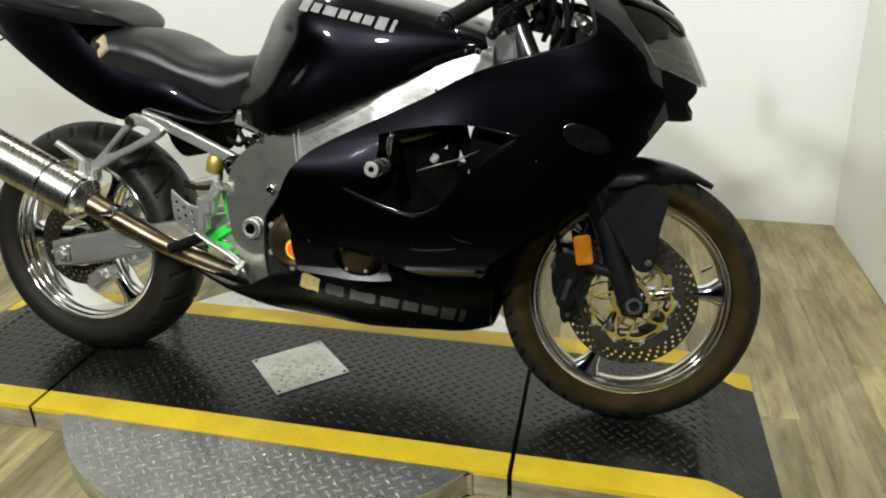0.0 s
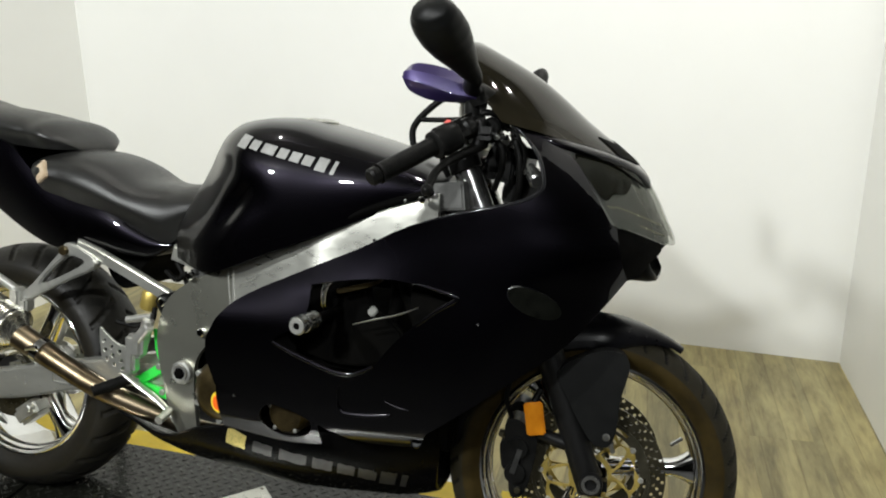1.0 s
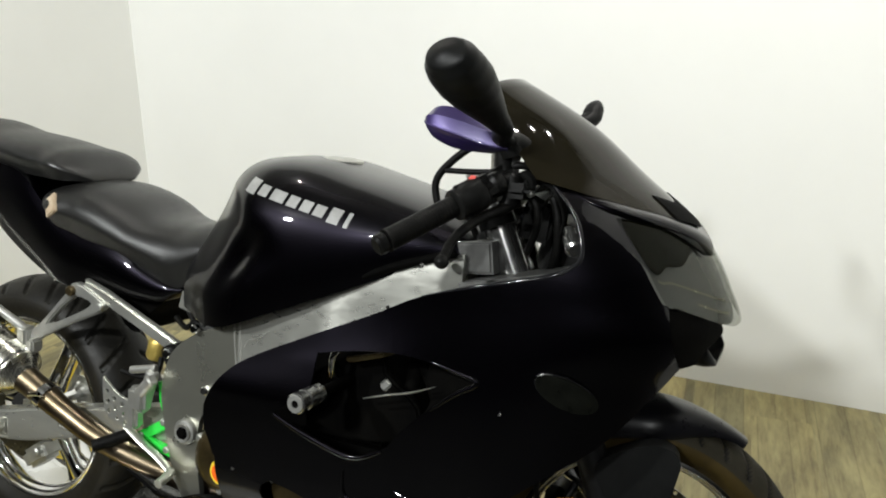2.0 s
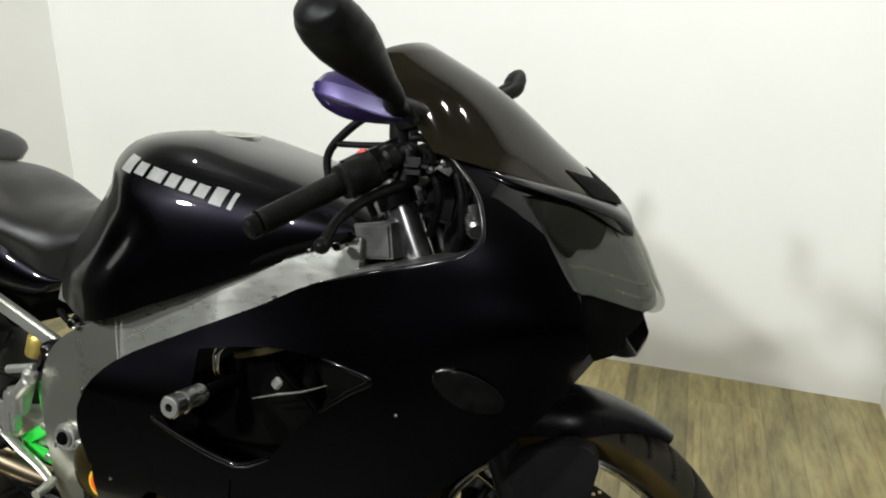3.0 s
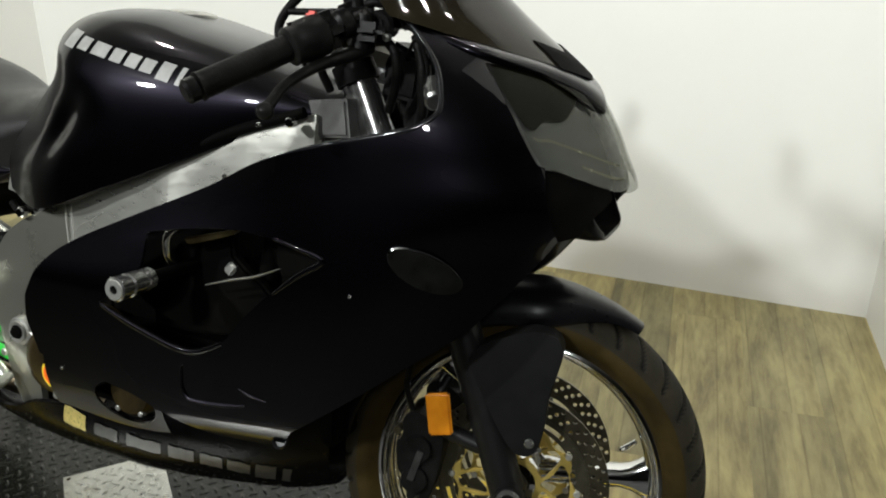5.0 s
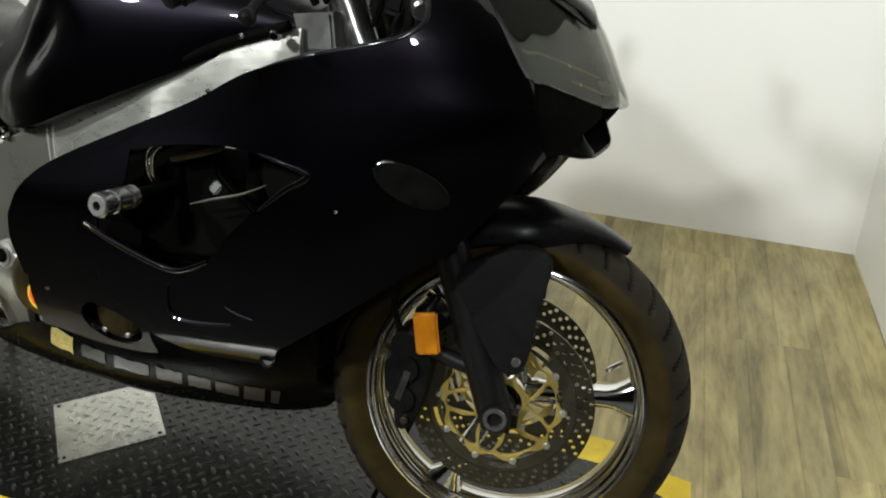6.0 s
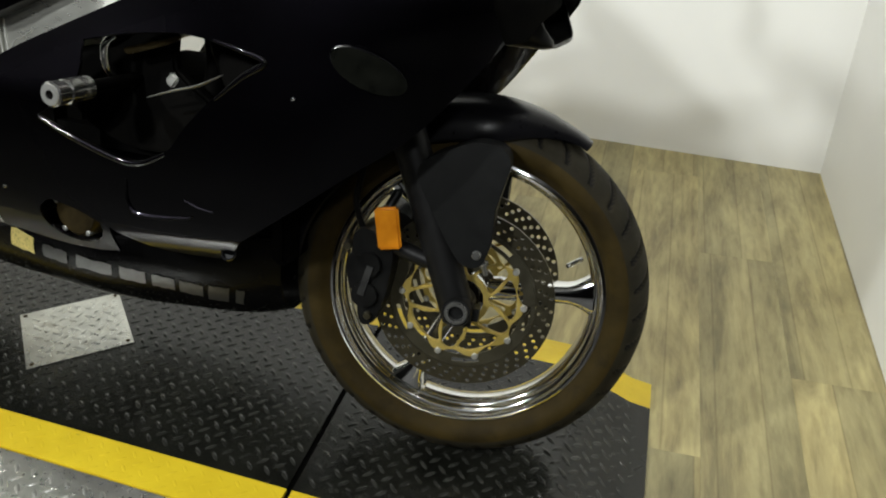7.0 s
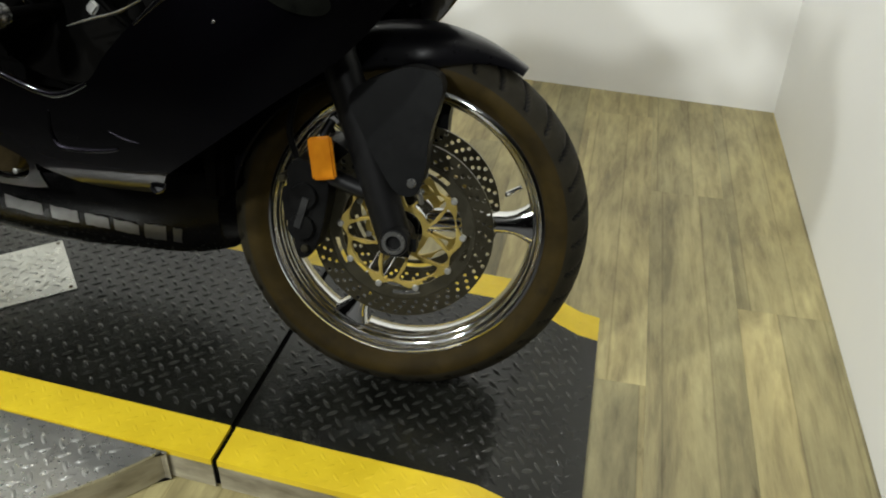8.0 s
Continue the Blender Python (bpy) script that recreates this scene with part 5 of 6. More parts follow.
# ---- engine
# engine, airbox and radiator forms in near-black, in place of shade behind the fairing
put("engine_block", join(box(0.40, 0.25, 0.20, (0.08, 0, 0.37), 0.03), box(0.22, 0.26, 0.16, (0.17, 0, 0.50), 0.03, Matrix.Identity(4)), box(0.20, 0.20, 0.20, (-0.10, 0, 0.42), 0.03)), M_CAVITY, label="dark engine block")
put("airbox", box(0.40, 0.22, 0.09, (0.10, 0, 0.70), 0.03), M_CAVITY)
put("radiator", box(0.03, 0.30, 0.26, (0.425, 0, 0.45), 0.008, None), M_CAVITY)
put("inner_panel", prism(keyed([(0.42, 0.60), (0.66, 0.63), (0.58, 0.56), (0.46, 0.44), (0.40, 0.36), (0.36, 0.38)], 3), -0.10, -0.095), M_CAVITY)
clutch = put("clutch_cover", lathe([(0.0001, -0.016), (0.034, -0.014), (0.052, -0.006), (0.063, 0.010), (0.066, 0.03), (0.066, 0.11)], 44, Matrix.Translation((-0.024, -0.232, 0.396)), closed=False), M_BRONZE, label="bronze clutch cover with a round emblem")
put("emblem_ring", lathe([(0.0001, -0.004), (0.0215, -0.004), (0.023, -0.002), (0.023, 0.002)], 30, Matrix.Translation((-0.0080, -0.2490, 0.384)) @ pose(0, 0, 0, 0, 0, -6), closed=False), M_YELLOWRING, clutch)
put("emblem_disc", lathe([(0.0001, -0.0055), (0.0160, -0.0055), (0.0170, -0.003)], 26, Matrix.Translation((-0.0080, -0.2495, 0.384)) @ pose(0, 0, 0, 0, 0, -6), closed=False), M_ORANGE, clutch)
for k in range(6):
    a = 0.5 + k * math.pi / 3
    put("cover_bolt", rod((-0.024 + 0.060 * math.cos(a), -0.231, 0.396 + 0.060 * math.sin(a)), (-0.024 + 0.060 * math.cos(a), -0.21, 0.396 + 0.060 * math.sin(a)), 0.007, 10), M_CAST, clutch)
case = put("pickup_cover", lathe([(0.0001, -0.008), (0.034, -0.007), (0.041, 0.002), (0.043, 0.05), (0.043, 0.10)], 36, Matrix.Translation((0.129, -0.230, 0.377)), closed=False), M_BRONZE, label="bronze engine side cover")
for k in range(5):
    a = 0.3 + k * 2 * math.pi / 5
    put("cover_bolt", rod((0.129 + 0.037 * math.cos(a), -0.238, 0.377 + 0.037 * math.sin(a)), (0.129 + 0.037 * math.cos(a), -0.218, 0.377 + 0.037 * math.sin(a)), 0.0045, 8), M_CAST, case)
cyl = put("master_cylinder", join(rod((0.440, -0.185, 0.925), (0.492, -0.150, 0.932), 0.017), rod((0.470, -0.185, 0.905), (0.474, -0.180, 0.955), 0.014), box(0.034, 0.036, 0.034, (0.486, -0.150, 0.940), 0.010), rod((0.487, -0.165, 0.941), (0.487, -0.135, 0.944), 0.019)), M_BLACK, label="black front brake master cylinder")
put("fluid_reservoir", join(lathe([(0.0001, -0.020), (0.0135, -0.020), (0.0155, -0.016), (0.0155, 0.014), (0.0001, 0.014)], 24, Matrix.Translation((0.459, -0.158, 0.962)) @ pose(0, 0, 0, 90), closed=False), lathe([(0.0001, -0.008), (0.0150, -0.008), (0.0172, -0.005), (0.0172, 0.005), (0.0001, 0.006)], 24, Matrix.Translation((0.459, -0.158, 0.982)) @ pose(0, 0, 0, 90), closed=False)), M_GREY, cyl, "grey brake fluid reservoir")
for p, q, r in (((0.418, -0.190, 0.908), (0.420, -0.186, 0.913), 0.011), ((0.437, -0.188, 0.909), (0.438, -0.184, 0.915), 0.009), ((0.462, -0.196, 0.918), (0.462, -0.18, 0.92), 0.006), ((0.50, -0.172, 0.925), (0.50, -0.16, 0.926), 0.005)):
    put("banjo_bolt", rod(p, q, r, 14), M_CAST, cyl)
for pts in ([(0.455, -0.16, 0.955), (0.475, -0.165, 0.968), (0.500, -0.15, 0.962), (0.512, -0.13, 0.94)], [(0.49, -0.155, 0.925), (0.510, -0.16, 0.905), (0.508, -0.15, 0.870), (0.49, -0.13, 0.83)], [(0.41, -0.165, 0.935), (0.398, -0.16, 0.91), (0.395, -0.15, 0.88), (0.40, -0.13, 0.85)]):
    put("control_cable", tube(pts, 0.0062, 10), M_RUBBER)
put("stem_nut", rod((0.345, 0, 0.925), (0.335, 0, 0.945), 0.016, 6), M_CAST)
put("wire_harness", tube([(0.52, -0.12, 0.93), (0.535, -0.13, 0.89), (0.535, -0.12, 0.84), (0.52, -0.10, 0.80)], 0.007, 12), M_RUBBER)
put("inner_cowl", prism(keyed([(0.50, 0.80), (0.56, 0.815), (0.575, 0.835), (0.56, 0.855), (0.53, 0.86), (0.50, 0.845)], 3), -0.09, 0.09, bevel=0.01), M_BLACK)
put("side_stand", tube([(-0.62, 0.13, 0.27), (-0.69, 0.24, 0.12), (-0.71, 0.300, 0.062)], 0.012, 12), M_BLACK)


# ---- wheels
def tyre_mesh(radius, width, sipes=24, n=480):
    """A tyre with slanting grooves; the tread takes the first material, the walls the second."""
    bead = 0.2135
    half = [(bead, 0.72), (bead + 0.010, 0.86), (bead + 0.24 * (radius - bead), 0.96), (bead + 0.40 * (radius - bead), 1.0), (bead + 0.53 * (radius - bead), 0.975)]
    crown = [(0.93, 0.61), (0.84, 0.71), (0.72, 0.80), (0.58, 0.875), (0.43, 0.93), (0.28, 0.97), (0.14, 0.993), (0.0, 1.0)]
    crown = [(p.x, p.y) for p in spline([(w, h, 0) for w, h in crown], 3)]
    right_side = [(r, -w * width / 2) for r, w in half] + [(bead + h * (radius - bead), -w * width / 2) for w, h in crown]
    prof = right_side + [(r, -y) for r, y in right_side[-2::-1]]
    rows_ = []
    for i in range(n):
        a = 2 * math.pi * i / n
        row = []
        for r, y in prof:
            g = 0.0
            t = abs(y) / (width / 2)
            if 0.10 < t < 0.88 and r > bead + 0.58 * (radius - bead):
                ph = (i / n * sipes + (0.9 if y > 0 else 0.4) + t * 0.75) % 1.0
                g = 0.0055 if ph < 0.17 else 0.0
            row.append(((r - g) * math.cos(a), y, (r - g) * math.sin(a)))
        rows_.append(row + [((bead - 0.004) * math.cos(a), width * 0.34, (bead - 0.004) * math.sin(a)), ((bead - 0.004) * math.cos(a), -width * 0.34, (bead - 0.004) * math.sin(a))])
    bm = grid_mesh(rows_, wrap_u=True, wrap_v=True, caps=False)
    for f in bm.faces:
        c = f.calc_center_median()
        t = abs(c.y) / (width / 2)
        ph = ((math.atan2(c.z, c.x) / (2 * math.pi) % 1.0) * sipes + (0.9 if c.y > 0 else 0.4) + t * 0.75) % 1.0
        far_out = math.hypot(c.x, c.z) > bead + 0.47 * (radius - bead)
        # the third material paints groove shade onto the sunken faces
        f.material_index = 1 if not far_out else 2 if t < 0.88 and t > 0.10 and ph < 0.17 else 0
    return bm


def placed(bm, m):
    bmesh.ops.transform(bm, matrix=m, verts=bm.verts)
    return bm


def rim_mesh(width):
    w = width
    lip = [(0.2175, 0.0), (0.2150, 0.0018), (0.2115, 0.0022), (0.2085, 0.0), (0.2070, -0.004), (0.2076, -0.007), (0.2060, -0.010), (0.2022, -0.012), (0.2010, -0.015), (0.2012, -0.021), (0.1998, -0.025), (0.1962, -0.027), (0.1945, -0.031)]
    back = [(0.2175, -w), (0.2175, -w + 0.004), (0.211, -w + 0.010), (0.204, -w * 0.55), (0.200, -0.01), (0.200, 0.01), (0.204, w * 0.55), (0.211, w - 0.010), (0.2175, w - 0.004)]
    return lathe(back + [(r, w + y) for r, y in lip] + [(0.1930, 0.0)] + [(r, -w - y) for r, y in lip[:0:-1]], 120)


def spoke_mesh(angle, w0, w1, deep0, deep1):
    """A hollow-backed spoke that spreads towards the rim."""
    rows_ = []
    for i in range(13):
        t = i / 12
        r = 0.030 + 0.168 * t
        half = w0 + (w1 - w0) * t + 0.022 * (max(0.0, t - 0.76) / 0.24) ** 1.6
        d = deep0 + (deep1 - deep0) * t
        ring_ = []
        for k in range(16):
            a = 2 * math.pi * k / 16
            c, s = math.cos(a), math.sin(a)
            ring_.append((r, d * math.copysign(abs(c) ** 0.6, c), half * math.copysign(abs(s) ** 0.6, s)))
        rows_.append(ring_)
    return placed(grid_mesh(rows_, wrap_v=True), Matrix.Rotation(-angle, 4, "Y"))


def rotor_mesh(outer_r, inner_r, thick, y, rows_of_holes):
    n = 72
    hs = []
    for r, count, shift, size in rows_of_holes:
        for k in range(count):
            a = 2 * math.pi * (k + shift) / count
            hs.append(ring_points(r * math.cos(a), r * math.sin(a), size, n=7))
    hs.append([(inner_r * math.cos(2 * math.pi * k / n), inner_r * math.sin(2 * math.pi * k / n)) for k in range(n)])
    return prism([(outer_r * math.cos(2 * math.pi * k / n), outer_r * math.sin(2 * math.pi * k / n)) for k in range(n)], y - thick / 2, y + thick / 2, hs)


def disc_ring_mesh(y):
    """The plain ring inside the drilled band, with long slots between its rivets."""
    n = 80
    holes_ = [[(0.0930 * math.cos(2 * math.pi * k / n), 0.0930 * math.sin(2 * math.pi * k / n)) for k in range(n)]]
    for k in range(5):
        mid = radians(-82 + 72 * k)
        arc_ = [mid + radians(-12 + 24 * q / 8) for q in range(9)]
        holes_.append([(0.1060 * math.cos(a), 0.1060 * math.sin(a)) for a in arc_] + [(0.0990 * math.cos(a), 0.0990 * math.sin(a)) for a in arc_[::-1]])
    return prism([(0.1120 * math.cos(2 * math.pi * k / n), 0.1120 * math.sin(2 * math.pi * k / n)) for k in range(n)], y - 0.0018, y + 0.0018, holes_)


def carrier_mesh(y, lobes=5):
    """A scalloped hub ring of triangular openings."""
    def polar(r, a):
        return (r * math.cos(a), r * math.sin(a))
    n = 120
    outer = [polar(0.0985 + 0.0055 * math.cos(10 * 2 * math.pi * k / n + 0.6), 2 * math.pi * k / n) for k in range(n)]
    holes_ = [[polar(0.036, 2 * math.pi * k / 48) for k in range(48)]]
    for k in range(lobes):
        a = 2 * math.pi * (k + 0.1) / lobes
        holes_.append(keyed([polar(0.0465, a - 0.09), polar(0.0465, a + 0.09), polar(0.068, a + 0.27), polar(0.087, a + 0.42), polar(0.0925, a + 0.20), polar(0.0925, a - 0.20), polar(0.087, a - 0.42), polar(0.068, a - 0.27)], 4))
        a += math.pi / lobes
        holes_.append(keyed([polar(0.049, a - 0.40), polar(0.0455, a), polar(0.049, a + 0.40), polar(0.064, a + 0.28), polar(0.087, a + 0.13), polar(0.0925, a), polar(0.087, a - 0.13), polar(0.064, a - 0.28)], 4))
    return placed(prism(outer, y - 0.0038, y + 0.0038, holes_, 0.0012), Matrix.Diagonal((0.91, 1, 0.91, 1)))


# front end: turned to the left about the steering head
STEER, RAKE = 10.5, 24.0
head_axis = Vector((-math.sin(radians(RAKE)), 0, math.cos(radians(RAKE))))
FRONT = Matrix.Translation((0.684, 0.004, 0.287)) @ Matrix.Rotation(radians(STEER), 4, head_axis)
REAR = Matrix.Translation((-0.715, 0, 0.306))


def fput(name, bm, material, parent=bike, label="", angle=40.0):
    return put(name, placed(bm, FRONT), material, parent, label, angle)


wheel = put("front_wheel", placed(rim_mesh(0.046), FRONT), M_CHROME, label="polished chrome three-spoke front wheel")
fput("tyre", tyre_mesh(0.2825, 0.116, 36), [M_DUSTTREAD, M_SIDEWALL, M_GROOVE], wheel, "worn front tyre with brown dusty wall", 60)
for k in range(3):
    fput("spoke", spoke_mesh(radians(5 + 120 * k), 0.0165, 0.0150, 0.026, 0.022), M_CHROME, wheel)
fput("hub", lathe([(0.012, -0.055), (0.032, -0.055), (0.036, -0.050), (0.036, -0.02), (0.044, 0.0), (0.036, 0.02), (0.036, 0.05), (0.032, 0.055), (0.012, 0.055)], 40), M_CHROME, wheel)
for y in (-0.062, 0.062):
    disc = fput("brake_disc", rotor_mesh(0.141, 0.1125, 0.005, y, ((0.1355, 40, 0.0, 0.0035), (0.1272, 40, 0.33, 0.0035), (0.1190, 40, 0.66, 0.0033))), M_DISC, wheel, "drilled dark steel brake disc")
    fput("disc_ring", disc_ring_mesh(y), M_DISCRING, disc, "slotted inner ring of the disc")
    fput("carrier", carrier_mesh(y * 1.03), M_GOLD, disc, "gold looped disc carrier")
    for k in range(10):
        a = 2 * math.pi * k / 10
        yy = y * 1.03
        fput("disc_button", rod((0.0945 * math.cos(a), yy - 0.006, 0.0945 * math.sin(a)), (0.0945 * math.cos(a), yy + 0.006, 0.0945 * math.sin(a)), 0.0054, 14), M_CAST, disc)
fput("valve_stem", rod((0.172, -0.012, 0.075), (0.150, -0.03, 0.065), 0.004, 10), M_CHROME, wheel)

for sy in (-1, 1):
    leg = fput("fork_leg", rod(Vector((0.003, sy * 0.098, -0.02)), Vector((-0.130, sy * 0.098, 0.33)), 0.0262, 28, 0.004), M_FORK, label="black fork lower leg")
    fput("axle_clamp", join(lathe([(0.013, sy * 0.128), (0.0205, sy * 0.128), (0.0225, sy * 0.124), (0.0225, sy * 0.07), (0.013, sy * 0.07)], 30), box(0.05, 0.045, 0.040, (0.006, sy * 0.098, -0.006), 0.010)), M_FORK, leg)
    fput("axle_end", lathe([(0.0115, sy * 0.131), (0.0165, sy * 0.131), (0.0178, sy * 0.129), (0.0178, sy * 0.10), (0.0115, sy * 0.10)], 28), M_AXLE, leg)
    fput("axle_bore", lathe([(0.0001, sy * 0.108), (0.0116, sy * 0.108), (0.0116, sy * 0.1305)], 20, closed=False), M_CAVITY, leg)
    fput("fork_sleeve", rod(head_axis * 0.30 + Vector((0, sy * 0.098, 0)), head_axis * 0.50 + Vector((0, sy * 0.098, 0)), 0.0268, 28), M_CAVITY, leg)
    fput("fork_tube", rod(head_axis * 0.47 + Vector((-0.022, sy * 0.098, 0)), head_axis * 0.70 + Vector((-0.022, sy * 0.098, 0)), 0.0255, 28), M_TUBE, leg)
    fput("fork_bolt", rod((0.0208, sy * 0.138, 0.0939), (0.0208, sy * 0.112, 0.0939), 0.0070, 12), M_AXLE, leg)
    fput("hose_clip", join(rod((0.030, sy * 0.124, 0.080), (0.036, sy * 0.118, 0.062), 0.0045, 10), rod((0.026, sy * 0.124, 0.076), (0.034, sy * 0.110, 0.078), 0.005, 10)), M_AXLE, leg)

# fender with side covers over the forks
rows = []
for i in range(37):
    t = i / 36
    a = radians(57.5 + 115.5 * t)
    tip = ease(t / 0.28)
    half, drop = 0.026 + 0.050 * tip, 0.010 + 0.048 * tip * (1 - 0.35 * ease((t - 0.5) / 0.5))
    outer, inner = [], []
    for k in range(-12, 13):
        f = k / 12
        y = half * math.sin(f * math.pi / 2) if abs(f) < 1 else half * math.copysign(1, f)
        r = 0.306 - drop * abs(f) ** 2.6 - 0.005 * (1 - tip)
        outer.append((r * math.cos(a), y, r * math.sin(a)))
        inner.append(((r - 0.0035) * math.cos(a), y * 0.965, (r - 0.0035) * math.sin(a)))
    rows.append(outer + inner[::-1])
fender = fput("front_fender", grid_mesh(rows, wrap_v=True), M_FENDER, label="black front fender with matt fork covers")
lobe = keyed([(-0.075, 0.198), (-0.062, 0.222), (-0.031, 0.239), (0.006, 0.253), (0.040, 0.249), (0.053, 0.231), (0.050, 0.205), (0.0405, 0.160), (0.039, 0.117), (0.032, 0.086), (0.018, 0.0735), (-0.003, 0.079), (-0.027, 0.111), (-0.050, 0.150)], 4)
for sy in (-1, 1):
    fput("fork_cover", prism(lobe, sy * 0.133, sy * 0.086, bevel=0.010), M_MATT, fender, "matt black fork cover")

# calipers and amber side reflectors
for sy in (-1, 1):
    cal = fput("brake_caliper", join(prism(keyed([(-0.166, 0.092), (-0.150, 0.104), (-0.128, 0.096), (-0.105, 0.075), (-0.108, 0.02), (-0.122, -0.035), (-0.143, -0.048), (-0.152, -0.030), (-0.154, -0.005), (-0.168, 0.012), (-0.174, 0.052), (-0.166, 0.066)], 3), sy * 0.112, sy * 0.040, bevel=0.008),
                                     prism(ring_points(-0.140, 0.050, 0.020, n=18), sy * 0.120, sy * 0.10, bevel=0.003), prism(ring_points(-0.142, 0.002, 0.020, n=18), sy * 0.120, sy * 0.10, bevel=0.003)), M_BLACK, label="black brake caliper")
    for x, z in ((-0.118, 0.088), (-0.172, 0.075), (-0.135, -0.03)):
        fput("caliper_bolt", rod((x, sy * 0.121, z), (x, sy * 0.10, z), 0.006, 10), M_DISC, cal)
    fput("caliper_bracket", tube([(-0.03, sy * 0.10, 0.06), (-0.07, sy * 0.10, 0.07), (-0.115, sy * 0.10, 0.085)], 0.013, 10), M_FORK, cal)
    ref = fput("side_reflector", box(0.0352, 0.010, 0.0625, (0, 0, 0), 0.003, Matrix.Translation((-0.1117, sy * 0.124, 0.1124)) @ pose(0, 0, 0, 0, -10.5, 0)), M_AMBER, label="amber side reflector")
    fput("reflector_back", box(0.030, 0.012, 0.058, (0, 0, 0), 0.002, Matrix.Translation((-0.1117, sy * 0.115, 0.1124)) @ pose(0, 0, 0, 0, -10.5, 0)), M_BLACK, ref)
    fput("reflector_stay", rod((-0.116, sy * 0.112, 0.140), (-0.104, sy * 0.104, 0.165), 0.007, 12), M_BLACK, ref)
    fput("brake_hose", tube([(-0.150, sy * 0.10, 0.09), (-0.168, sy * 0.10, 0.14), (-0.158, sy * 0.105, 0.20), (-0.150, sy * 0.10, 0.28)], 0.005, 10), M_RUBBER, cal)
fput("caliper_decal", box(0.010, 0.002, 0.048, (0, 0, 0), 0.0, Matrix.Translation((-0.141, -0.1212, 0.026)) @ pose(0, 0, 0, 0, 15, 0)), M_DARKTEXT, cal)

# rear wheel
rwheel = put("rear_wheel", placed(rim_mesh(0.070), REAR), M_CHROME, label="polished chrome rear wheel")
put("tyre", placed(tyre_mesh(0.308, 0.176), REAR), [M_TREAD, M_REARWALL, M_TREAD], rwheel, "worn wide rear tyre", 60)
for k in range(3):
    put("spoke", placed(spoke_mesh(radians(-58 + 120 * k), 0.022, 0.020, 0.034, 0.030), REAR), M_CHROME, rwheel)
put("hub", placed(lathe([(0.012, -0.085), (0.040, -0.085), (0.046, -0.07), (0.046, 0.07), (0.040, 0.085), (0.012, 0.085)], 40), REAR), M_CHROME, rwheel)
put("brake_disc", placed(rotor_mesh(0.110, 0.062, 0.005, -0.088, ((0.102, 30, 0.0, 0.003), (0.090, 30, 0.33, 0.003), (0.078, 30, 0.66, 0.003))), REAR), M_DISC, rwheel, "drilled dark steel rear disc")
put("sprocket", placed(rotor_mesh(0.105, 0.05, 0.006, 0.095, ((0.08, 10, 0, 0.010),)), REAR), M_CAST, rwheel)
put("rear_axle", rod((-0.709, -0.160, 0.300), (-0.709, 0.160, 0.300), 0.011, 18), M_CAST)
put("rear_caliper", join(box(0.075, 0.055, 0.045, (0, 0, 0), 0.010, Matrix.Translation((-0.635, -0.100, 0.225)) @ pose(0, 0, 0, 0, -35, 0)), rod((-0.62, -0.135, 0.24), (-0.62, -0.10, 0.24), 0.010)), M_CAST)

